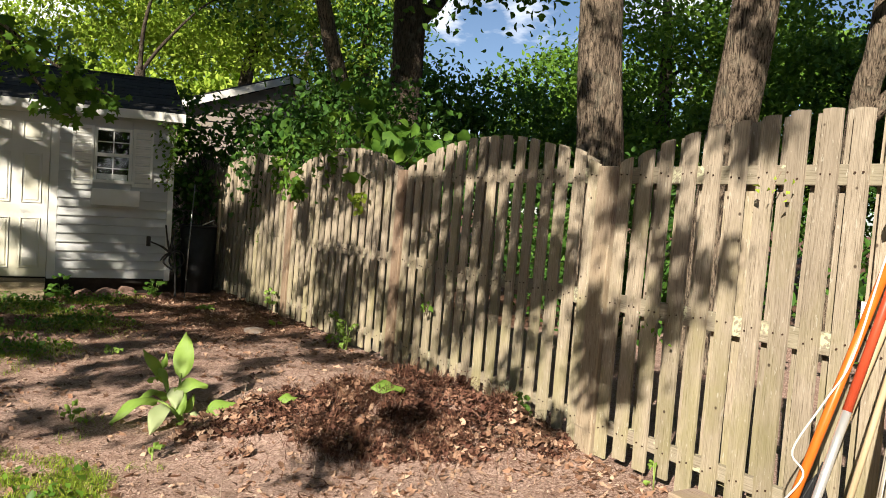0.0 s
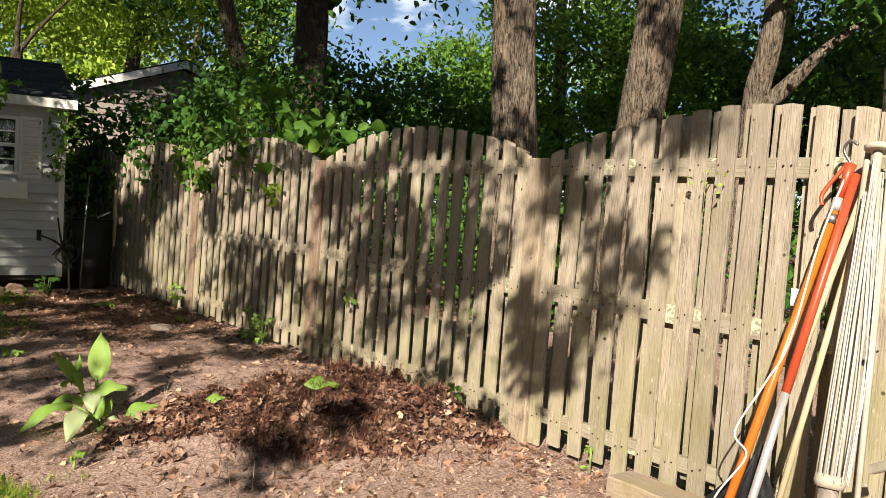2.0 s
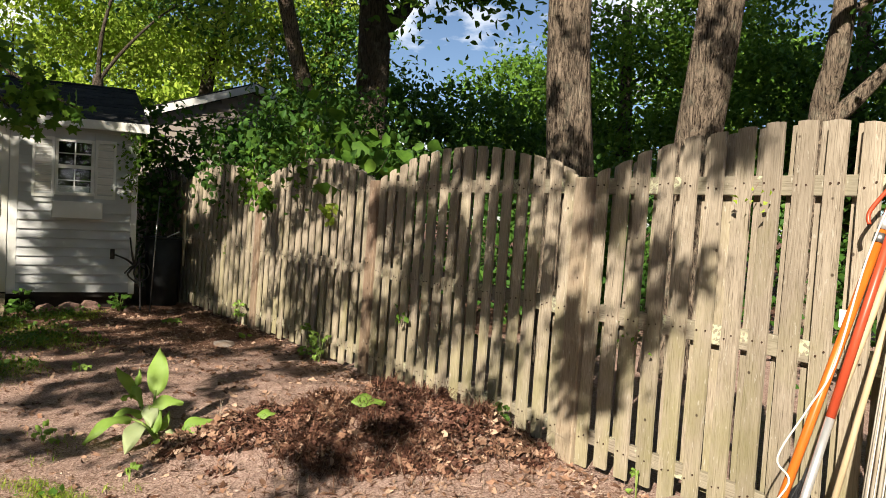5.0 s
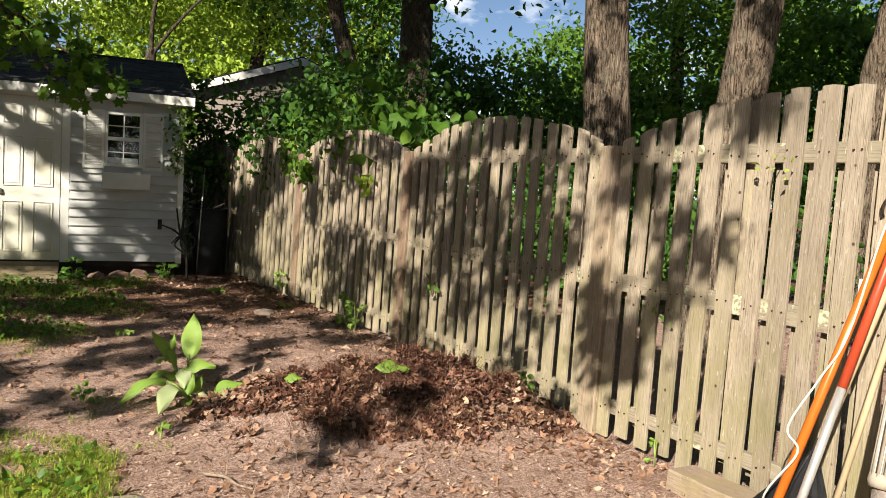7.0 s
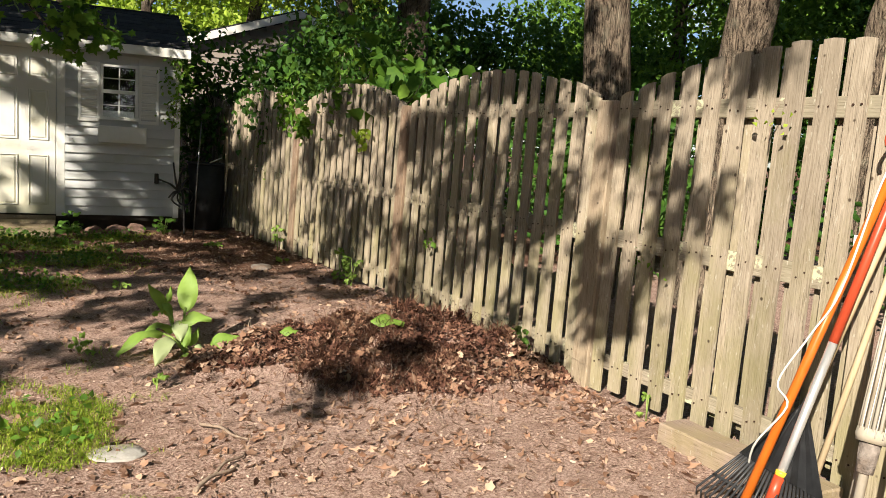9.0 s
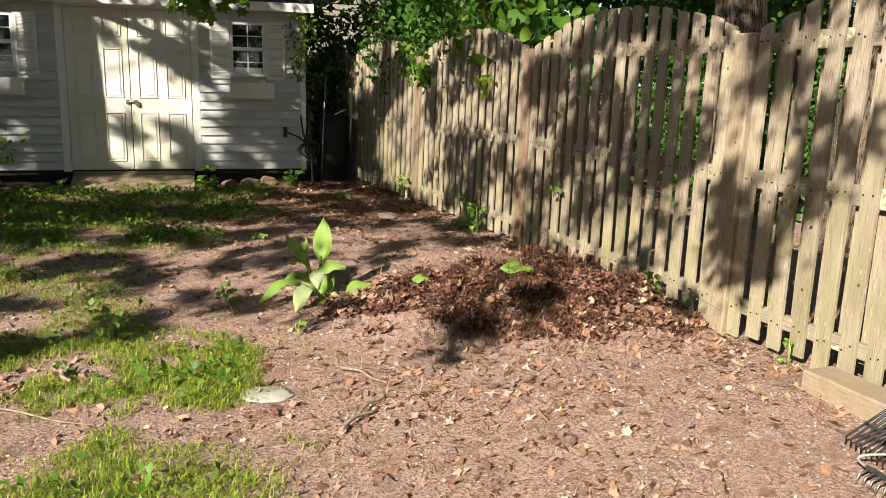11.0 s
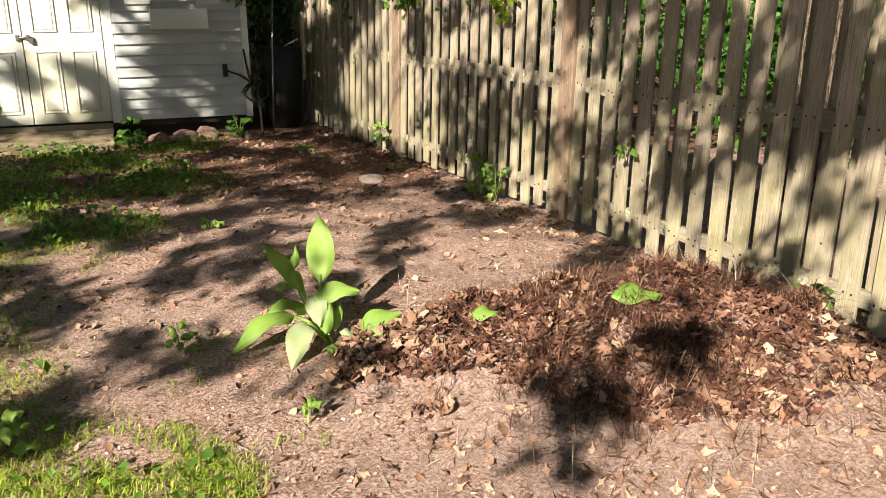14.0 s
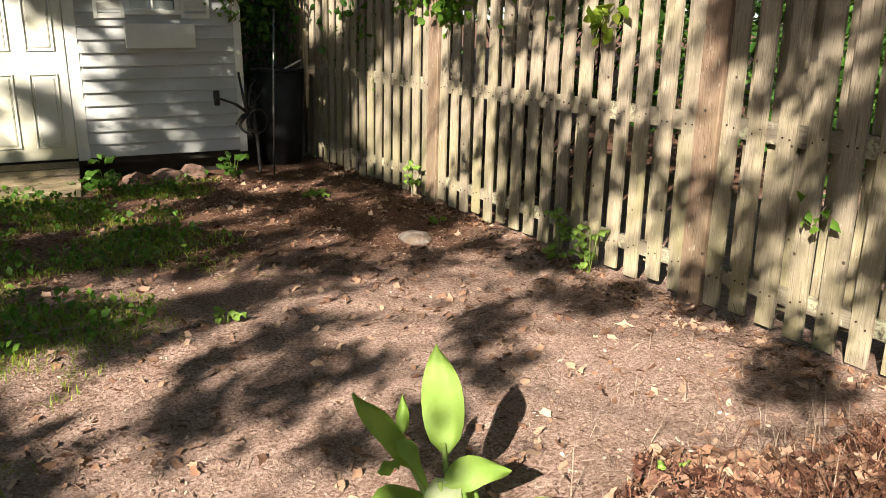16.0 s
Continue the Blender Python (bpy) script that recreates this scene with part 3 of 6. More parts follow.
                    ob.matrix_basis = pose(xx, -over - 0.01 + (DEPTH / 2 + over) * t, eave + 0.031 + (ridge - eave) * t + 0.002, math.degrees(slope) - 1.2, 0, 0) @ Matrix.Diagonal((wide / 0.29, 1, 1, 1))
                    x += 0.295
            for m in meshes:
                bpy.data.objects.remove(m)
    part("ridge_cap", tube([(-WIDTH - 0.1, DEPTH / 2, ridge + 0.015), (0.1, DEPTH / 2, ridge + 0.015)], 0.045, 8), M_ROOF, shed)
    part("fascia", block(-WIDTH - 0.1, 0.1, -over - 0.022, -over - 0.002, eave - 0.075, eave + 0.03, 0.003), M_WHITE, shed, "white painted fascia board")
    part("soffit", block(-WIDTH - 0.1, 0.1, -over, 0.0, eave - 0.03, eave - 0.004), M_SIDING, shed)
    for s in (0.082, -WIDTH - 0.1):
        bm = bmesh.new()
        for y0, y1 in ((-over, DEPTH / 2), (DEPTH / 2, DEPTH + over)):
            za, zb = (eave, ridge) if y0 < 0 else (ridge, eave)
            v = [bm.verts.new((x, y, z)) for x in (s, s + 0.018) for y, z in ((y0, za - 0.08), (y1, zb - 0.08), (y1, zb - 0.002), (y0, za - 0.002))]
            for f in ((0, 1, 2, 3), (7, 6, 5, 4), (0, 4, 5, 1), (1, 5, 6, 2), (2, 6, 7, 3), (3, 7, 4, 0)):
                bm.faces.new([v[i] for i in f])
        part("rake_board", bm, M_WHITE, shed)
    # ramp
    ramp = thing("ramp", "weathered plank ramp up to the shed doors", "ramp", SHED)
    r = random.Random(3)
    n = 5
    for k in range(n):
        a = -0.60 + 0.108 * k
        z = -0.045 + 0.19 * k / n
        ob = part("plank", block(-2.72, -1.36 + r.uniform(-0.01, 0.01), 0, 0.104, 0, 0.03, 0.004), M_PLANK, ramp)
        ob.matrix_basis = pose(0, a, z, 20, 0, 0)
    for s in (-2.66, -1.46):
        bm = bmesh.new()
        v = [bm.verts.new((x, y, z)) for x in (s, s + 0.04) for y, z in ((-0.58, -0.06), (-0.03, -0.06), (-0.03, 0.135), (-0.58, -0.045))]
        for f in ((0, 1, 2, 3), (7, 6, 5, 4), (0, 4, 5, 1), (1, 5, 6, 2), (2, 6, 7, 3), (3, 7, 4, 0)):
            bm.faces.new([v[i] for i in f])
        part("stringer", bm, M_DARK, ramp)


M_METAL = surface("dull_grey_metal", [(0.3, (0.18, 0.18, 0.18)), (0.7, (0.36, 0.36, 0.35))], 30, (1, 1, 1), 0.45, 0.1, 0.001, 0.9)
M_PLANK = wood_grey("ramp_plank_wood", (0.36, 0.29, 0.21), (0.25, 0.195, 0.135), (0.12, 0.09, 0.06), (0.22, 0.22, 0.10), "X", 0.4)
build_shed()


# ---- neighbouring house ----
def build_house():
    house = thing("house", "brown-grey clapboard house with white gable trim behind the fence", "house", pose(0.16, 16.0, 0))
    m_old = surface("brown_grey_clapboard", [(0.2, (0.20, 0.17, 0.145)), (0.8, (0.31, 0.27, 0.24))], 6, (0.1, 1, 1), 0.8, 0.2, 0.004)
    w, eave, peak, deep = 4.1, 2.80, 3.52, 7.0
    bm = bmesh.new()
    pent = [(0.12, 0), (w - 0.12, 0), (w - 0.12, eave), (w / 2, peak - 0.06), (0.12, eave)]
    fr = [bm.verts.new((x, 0, z)) for x, z in pent]
    bk = [bm.verts.new((x, deep, z)) for x, z in pent]
    bm.faces.new(fr)
    bm.faces.new(bk[::-1])
    for i in range(5):
        bm.faces.new((fr[i], bk[i], bk[(i + 1) % 5], fr[(i + 1) % 5]))
    wall = part("wall", bm, m_old, house)
    z = 0.3
    while z < peak - 0.1:
        t = max(0.0, (z + 0.12 - eave) / (peak - eave))
        a, b = 0.14 + (w / 2 - 0.14) * t, w - 0.14 - (w / 2 - 0.14) * t
        if b - a > 0.1:
            ob = part("siding_board", lap_board(a, b, z, 0.115), m_old, wall)
        z += 0.115
    for sgn in (-1, 1):
        bm = bmesh.new()
        x0, x1 = (-0.12, w / 2) if sgn < 0 else (w + 0.12, w / 2)
        zz0 = eave - 0.02
        v = [bm.verts.new((x, y, z)) for y in (-0.18, -0.14) for x, z in ((x0, zz0 - 0.05), (x1, peak - 0.04), (x1, peak + 0.10), (x0, zz0 + 0.09))]
        for f in ((0, 1, 2, 3), (7, 6, 5, 4), (0, 4, 5, 1), (1, 5, 6, 2), (2, 6, 7, 3), (3, 7, 4, 0)):
            bm.faces.new([v[i] for i in f])
        part("rake_board", bm, M_WHITE, house, "white painted gable trim")
        bm = bmesh.new()
        v = [bm.verts.new(p) for p in ((x0, -0.16, zz0 + 0.095), (x1, -0.16, peak + 0.105), (x1, deep, peak + 0.105), (x0, deep, zz0 + 0.095))]
        u = [bm.verts.new(p) for p in ((x0, -0.16, zz0 + 0.12), (x1, -0.16, peak + 0.13), (x1, deep, peak + 0.13), (x0, deep, zz0 + 0.12))]
        bm.faces.new(v[::-1])
        bm.faces.new(u)
        for i in range(4):
            bm.faces.new((v[i], v[(i + 1) % 4], u[(i + 1) % 4], u[i]))
        part("roof", bm, M_ROOF, house)


build_house()


# ---- trees ----
def limb_points(rng, a, b, sag=0.1):
    a, b = Vector(a), Vector(b)
    mids = [a.lerp(b, t) + Vector(rng.normal(0, (b - a).length * sag, 3)) * 0.6 for t in (0.35, 0.7)]
    return bend([a, *mids, b], 4)


def make_tree(label, stem, radii, blobs, limbs, leaf, seed, mat=None, leaf_mat=None, per=5.0, count=60, spread=0.33, name="tree", segs=14):
    rng = np.random.default_rng(seed)
    tree = thing(name, label, "tree", pose(*stem[0]))
    off = Vector(stem[0])
    pts = bend([Vector(p) - off for p in stem], 7)
    rr = [np.interp(i / (len(pts) - 1), np.linspace(0, 1, len(radii)), radii) for i in range(len(pts))]
    part("trunk", tube(pts, rr, segs, 0.10, seed), mat or M_BARK, tree)
    ends = [Vector(c) for c, r in blobs]
    for a, b, r0 in limbs:
        lp = limb_points(rng, Vector(a) - off, Vector(b) - off, 0.05)
        part("limb", tube(lp, [r0 * (1 - 0.75 * i / (len(lp) - 1)) for i in range(len(lp))], 8, 0.1, seed + 3), mat or M_BARK, tree)
    top = pts[-1]
    for c in ends:
        if len(ends) > 60 and rng.uniform() > 0.1:
            continue
        start_at = pts[int(len(pts) * rng.uniform(0.55, 0.98))]
        lp = limb_points(rng, start_at, c - off, 0.06)
        r0 = radii[-1] * rng.uniform(0.35, 0.6) * (0.35 if len(ends) > 60 else 1.0)
        part("branch", tube(lp, [r0 * (1 - 0.8 * i / (len(lp) - 1)) for i in range(len(lp))], 6), mat or M_BARK, tree)
    if ends:
        pl = clumps(rng, [((np.array(c) - np.array(off)), r) for c, r in blobs], per, count, spread)
        me = leaves_mesh("crown", pl, leaf, rng, 0.55)
        part("crown", me, leaf_mat or M_LEAF, tree)
    return tree


def bush(label, base, blobs, leaf, seed, mat, per=14.0, count=45, spread=0.2, width=0.6, category="shrub", name="shrub"):
    rng = np.random.default_rng(seed)
    ob = thing(name, label, category, pose(*base))
    off = np.array(base)
    bm = bmesh.new()
    for c, r in blobs:
        for k in range(4):
            a = np.array([rng.normal(0, 0.15), rng.normal(0, 0.15), -0.05])
            b = np.array(c) - off + rng.normal(0, 0.3, 3) * np.array(r)
            lp = limb_points(rng, a, b, 0.08)
            tube(lp, [0.011 * (1 - 0.7 * i / (len(lp) - 1)) for i in range(len(lp))], 5, 0, 0, bm)
    part("stem", bm, M_BARK_DARK, ob)
    pl = clumps(rng, [((np.array(c) - off), r) for c, r in blobs], per, count, spread)
    part("foliage", leaves_mesh("foliage", pl, leaf, rng, width), mat, ob)
    return ob


def build_trees():
    # the two close trunks behind the fence
    make_tree("grey-barked oak trunk rising close behind the fence", [(1.93, 6.3, -0.05), (1.86, 6.18, 1.5), (1.68, 6.1, 3.1), (1.60, 6.1, 5.2), (1.75, 6.2, 8.5)], [0.25, 0.215, 0.185, 0.175, 0.14],
              # crown blobs above z 9 are added out of view to shut out skylight
              [((1.2, 7.4, 7.4), (2.0, 1.8, 1.4)), ((2.6, 5.0, 8.2), (2.0, 1.8, 1.6)), ((0.8, 8.8, 5.6), (0.9, 1.0, 0.7)), ((0.6, 4.0, 9.4), (2.4, 2.2, 1.2)), ((-2.2, 2.2, 9.8), (2.8, 2.4, 1.2)), ((-1.6, 6.4, 9.8), (2.6, 2.4, 1.2)), ((-4.2, 8.4, 10.4), (2.6, 2.4, 1.2))], [], 0.22, 11, per=4.2)
    make_tree("broad leaning oak trunk dappled with sun behind the fence", [(2.66, 5.62, -0.05), (2.68, 5.49, 1.9), (2.62, 5.27, 3.1), (2.69, 5.07, 5.5), (2.94, 4.97, 8.5)], [0.27, 0.205, 0.19, 0.175, 0.14],
              # the blob at z 9.4 is likewise an unseen addition against skylight
              [((3.4, 3.4, 7.8), (2.0, 2.0, 1.5)), ((4.2, 5.8, 8.0), (2.2, 1.8, 1.6)), ((3.6, 1.0, 9.4), (2.4, 2.4, 1.3))], [((2.72, 5.15, 3.3), (3.9, 3.6, 5.0), 0.09)], 0.22, 12, per=4.2)
    make_tree("dark forked tree trunk behind the vines", [(2.5, 11.4, -0.05), (2.36, 11.2, 2.4), (2.25, 11.0, 4.0), (2.1, 11.0, 6.5)], [0.26, 0.24, 0.22, 0.15],
              [((3.4, 11.8, 6.0), (1.5, 1.3, 1.0)), ((2.3, 10.6, 4.2), (0.7, 0.6, 0.5)), ((3.6, 10.6, 4.6), (0.9, 0.6, 0.45))],
              [((2.27, 11.05, 3.75), (3.5, 11.7, 5.2), 0.13)], 0.14, 13, M_BARK_DARK, M_LEAF, 5)
    make_tree("slim leaning tree trunk over the shrubs", [(1.75, 12.0, -0.05), (1.6, 11.7, 2.6), (1.3, 11.6, 3.6), (1.0, 11.5, 4.6), (0.7, 11.5, 6.0)], [0.15, 0.125, 0.11, 0.10, 0.07],
              [((0.6, 12.0, 4.4), (0.7, 0.7, 0.5)), ((0.5, 11.6, 6.6), (1.2, 1.0, 0.6))], [], 0.13, 14, M_BARK, M_LEAF_BRIGHT, 6)
    make_tree("forked tree with dark leaning limb behind the fence", [(4.5, 5.6, -0.05), (4.47, 5.49, 2.4), (4.44, 5.33, 3.2), (4.5, 5.2, 5.5)], [0.16, 0.13, 0.11, 0.08],
              [((4.9, 4.6, 4.2), (1.0, 0.9, 0.7)), ((5.6, 4.0, 4.0), (1.0, 1.0, 0.8)), ((4.2, 6.0, 5.0), (1.0, 1.0, 0.8))], [((4.47, 5.48, 2.35), (4.95, 4.65, 3.3), 0.10)], 0.12, 15, M_BARK, M_LEAF_DARK, 6)
    make_tree("slender dark tree among the hedge", [(5.1, 4.3, -0.05), (5.0, 4.4, 2.9), (4.9, 4.4, 5.0)], [0.08, 0.07, 0.05],
              [((5.0, 3.8, 3.6), (0.9, 0.9, 0.7)), ((5.4, 3.2, 3.0), (0.9, 1.0, 0.8)), ((4.8, 3.0, 4.4), (1.2, 1.0, 0.8))], [], 0.11, 16, M_BARK_DARK, M_LEAF_DARK, 7)
    # tree beside the shed with an overhanging bough
    make_tree("dark thick tree trunk beside the shed, with boughs over its roof", [(-5.1, 9.85, -0.05), (-5.06, 9.88, 0.5), (-5.08, 9.9, 2.2), (-5.2, 9.9, 5.0), (-5.0, 9.8, 7.0)], [0.36, 0.30, 0.27, 0.22, 0.14],
              # the two blobs above z 8 are added overhead, unseen, to dim the sky
              [((-4.6, 9.2, 5.2), (1.6, 1.4, 1.0)), ((-3.6, 9.6, 4.3), (0.7, 0.8, 0.5)), ((-5.8, 8.8, 5.4), (1.5, 1.4, 1.0)), ((-4.4, 8.0, 8.4), (2.6, 2.4, 1.2)), ((-3.0, 11.6, 8.6), (2.6, 2.4, 1.2)), ((-3.2, 10.2, 3.5), (0.5, 0.5, 0.35))],
              [((-5.1, 9.9, 3.2), (-2.9, 9.0, 2.75), 0.05)], 0.15, 17, M_BARK_DARK, M_LEAF_DARK, 6)
    # far trees
    r = random.Random(8)
    far = [
        ((3.0, 21.5), 10, [((1.5, 21, 6.2), (2.6, 2.0, 2.2)), ((4.8, 21, 6.6), (2.2, 2.0, 2.4)), ((3.0, 21, 9.5), (3.0, 2.0, 1.8))], M_LEAF_BRIGHT),
        ((-1.6, 23.0), 6, [((-1.5, 22, 5.2), (1.5, 1.5, 1.5)), ((-3.4, 22, 4.6), (1.5, 1.5, 1.3))], M_LEAF_BRIGHT),
        ((0.2, 19.0), 5.5, [((0.4, 18.4, 6.8), (1.5, 1.4, 1.3)), ((1.6, 18.2, 5.6), (1.3, 1.2, 1.1))], M_LEAF_DARK),
        ((6.5, 17.5), 6, [((5.6, 16.4, 2.8), (2.0, 1.6, 1.6)), ((7.6, 15.8, 2.7), (2.0, 1.8, 1.5)), ((9.3, 15.0, 2.6), (1.6, 1.6, 1.4))], M_LEAF_DARK),
        ((10.5, 14.5), 9, [((9.8, 13.6, 3.4), (1.8, 1.8, 2.2)), ((11.0, 12.4, 5.6), (1.8, 1.8, 1.8)), ((11.6, 11.4, 3.2), (1.8, 1.8, 2.0)), ((9.4, 14.4, 6.2), (1.0, 1.2, 1.2))], M_LEAF),
        ((12.5, 10.0), 9, [((12.2, 9.6, 3.4), (2.0, 1.8, 2.2)), ((12.6, 8.2, 5.2), (1.6, 1.6, 1.4)), ((12.2, 7.4, 2.8), (1.8, 1.8, 2.0))], M_LEAF_DARK),
        ((11.5, 5.0), 9, [((10.8, 5.6, 3.2), (2.0, 1.8, 2.0)), ((10.6, 3.6, 4.2), (2.0, 1.8, 2.6)), ((10.4, 1.8, 3.6), (2.0, 1.8, 2.4)), ((11.0, 0.2, 4.6), (2.0, 1.8, 2.6))], M_LEAF),
        ((6.0, 20.5), 10, [((7.4, 19.8, 7.6), (1.2, 1.4, 1.0)), ((5.6, 20.0, 5.0), (1.6, 1.4, 1.4))], M_LEAF_DARK),
        ((22.0, 26.0), 12, [((16, 24, 4.0), (4, 3, 3.4)), ((22, 20, 5.0), (4, 3, 4.0)), ((25, 13, 5.0), (3.5, 4, 4.2)), ((24, 5, 5.0), (3.5, 4, 4.2))], M_LEAF),
        ((8.0, 32.0), 12, [((3, 31, 4.5), (4, 3, 4.0)), ((10, 30, 3.4), (4, 3, 2.6)), ((-6, 31, 4.5), (4, 3, 4.0))], M_LEAF_BRIGHT),
    ]
    for i, ((x, y), h, blobs, mat) in enumerate(far):
        make_tree("leafy deciduous tree beyond the fence", [(x, y, -0.1), (x + r.uniform(-0.3, 0.3), y, h * 0.4), (x + r.uniform(-0.6, 0.6), y, h * 0.7)], [0.22, 0.17, 0.10], blobs, [],
                  0.14 if y < 24 else 0.22, 60 + i, M_BARK_DARK, mat, 2.1 if y < 24 else 1.0, 95, 0.42 if y < 24 else 0.6, segs=10)
    # trees on the sunny side of the yard, whose crowns dapple the light
    kw = dict(per=60.0, count=16, spread=0.08)
    make_tree("tall oak shading the fence side of the yard", [(-10.4, 4.6, -0.1), (-10.2, 4.4, 3.0), (-9.0, 3.2, 5.2)], [0.3, 0.24, 0.12], SHADE_A, [], 0.09, 31, M_BARK, M_LEAF, **kw)
    make_tree("tall maple shading the lawn", [(-12.4, 6.6, -0.1), (-12.2, 6.2, 3.0), (-10.6, 3.8, 5.2)], [0.3, 0.24, 0.12], SHADE_B, [], 0.11, 32, M_BARK, M_LEAF, **kw)
    make_tree("spreading oak shading the shed", [(-14.4, 8.6, -0.1), (-14.0, 8.2, 3.0), (-12.4, 6.2, 5.4)], [0.3, 0.24, 0.12], SHADE_C, [], 0.13, 33, M_BARK, M_LEAF, **kw)
    # added tree, never in view: its high crown holds back skylight
    make_tree("added unseen oak whose high crown blocks skylight over the yard", [(2.2, -3.6, -0.1), (2.0, -3.4, 5.0), (1.0, -2.6, 11.0)], [0.42, 0.34, 0.2], ADDED_CANOPY, [], 0.24, 34, M_BARK, M_LEAF_DARK, per=3.4, count=60, spread=0.55)


# crown blobs laid out overhead to cut the sky's fill light
ADDED_CANOPY = [((-7.5 + 3.4 * i + 0.9 * (j % 2), -5.0 + 3.3 * j, 14.5 + 0.7 * ((i + j) % 3)), (1.6, 1.6, 0.6)) for i in range(3) for j in range(4)]


def shade(rng, n, place, grow=(0.08, 0.20), far=(8.0, 11.0)):
    """Crown clumps up the sun's way from places that lie in dappled shade."""
    out = []
    while len(out) < n:
        p = place(rng)
        if p is None:
            continue
        q, r = Vector(p) + SUN * rng.uniform(*far), rng.uniform(*grow)
        out.append(((q.x, q.y, q.z), (r, r, r * 0.8)))
    return out


def on_fence(rng):
    y, z = rng.uniform(2.75, 8.6), rng.uniform(0.0, 1.85)
    if noise.noise(Vector((y * 3.2, z * 2.6, 11.0))) < 0.0:
        return None
    dense = 0.9 if (y < 5.8 and z > 0.7) else (0.35 if z < 0.4 and y < 7 else 0.7)
    return (0, y, z) if y > 2.85 + 0.5 * (1.75 - z) and rng.uniform() < dense else None


def on_dirt(rng):
    x, y = rng.uniform(-4.2, -0.1), rng.uniform(3.7, 9.0)
    if noise.noise(Vector((x * 1.9, y * 2.6, 4.0))) < -0.02:
        return None
    lit = 1.5 * math.exp(-((x + 2.35) / 0.6) ** 2 - ((y - 3.95) / 0.45) ** 2) + math.exp(-((x + 1.1) / 0.8) ** 2 - ((y - 7.2) / 0.45) ** 2) + math.exp(-((x + 1.9) / 1.0) ** 2 - ((y - 3.9) / 0.9) ** 2) + 0.8 * math.exp(-((x + 0.5) / 0.5) ** 2 - ((y - 5.9) / 0.35) ** 2)
    k = (0.12 if y < 5.2 and x > -2.4 else 0.8) if y < 7.6 else 1.0
    if -1.5 < x < -0.2 and 3.9 < y < 4.7:
        k = 0.06
    if x < -2.5 and y < 4.7:
        k = 0.0
    elif x < -2.8 and y < 7.0:
        k = 1.0
    elif x > -1.8 and 4.7 < y < 6.4:
        k = 0.22
    return (x, y, 0.0) if rng.uniform() < k * (1 - min(1.0, lit)) else None


def before_mound(rng):
    return (rng.normal(-1.6, 0.2), rng.normal(4.15, 0.12), 0.0)


def on_shed(rng):
    if rng.uniform() < 0.55:
        x, z = rng.uniform(-5.2, -0.9), rng.uniform(0.1, 2.0)
        if noise.noise(Vector((x * 2.4, z * 2.4, 8.0))) < -0.05:
            return None
        lit = abs((x + 2.9) * 0.45 + (z - 1.35)) < 0.28 and -3.9 < x < -1.9
        return None if lit else (x, 10.8, z)
    return (rng.uniform(-5.8, -0.1), rng.uniform(8.4, 10.6), 0.0)


def in_gap(rng):
    return (rng.uniform(-0.9, 0.0), rng.uniform(9.3, 11.6), rng.uniform(0.0, 1.8))


def on_vines(rng):
    return (rng.uniform(0.3, 1.2), rng.uniform(7.0, 11.5), rng.uniform(1.7, 3.2))


def on_trunks(rng):
    x, y = (1.68, 6.1) if rng.uniform() < 0.45 else (2.7, 5.2)
    return (x + rng.uniform(-0.25, 0.25), y + rng.uniform(-0.25, 0.25), rng.uniform(1.6, 4.6))


SHADE_RNG = np.random.default_rng(5)
SHADE_A = shade(SHADE_RNG, 58, on_fence, (0.05, 0.12), (6.0, 8.5)) + shade(SHADE_RNG, 130, on_fence, (0.02, 0.05), (5.0, 7.0)) + shade(SHADE_RNG, 34, on_trunks, (0.05, 0.12), (5.5, 7.0))
SHADE_B = shade(SHADE_RNG, 46, on_dirt, (0.05, 0.12), (7.0, 9.5)) + shade(SHADE_RNG, 90, on_dirt, (0.02, 0.05), (6.0, 8.0)) + shade(SHADE_RNG, 3, before_mound, (0.10, 0.16), (6.0, 7.5))
SHADE_C = shade(SHADE_RNG, 210, on_shed, (0.06, 0.15), (8.5, 10.5)) + shade(SHADE_RNG, 44, on_vines, (0.10, 0.22), (8.5, 11.0)) + shade(SHADE_RNG, 45, in_gap, (0.2, 0.35), (10.0, 12.0))
build_trees()


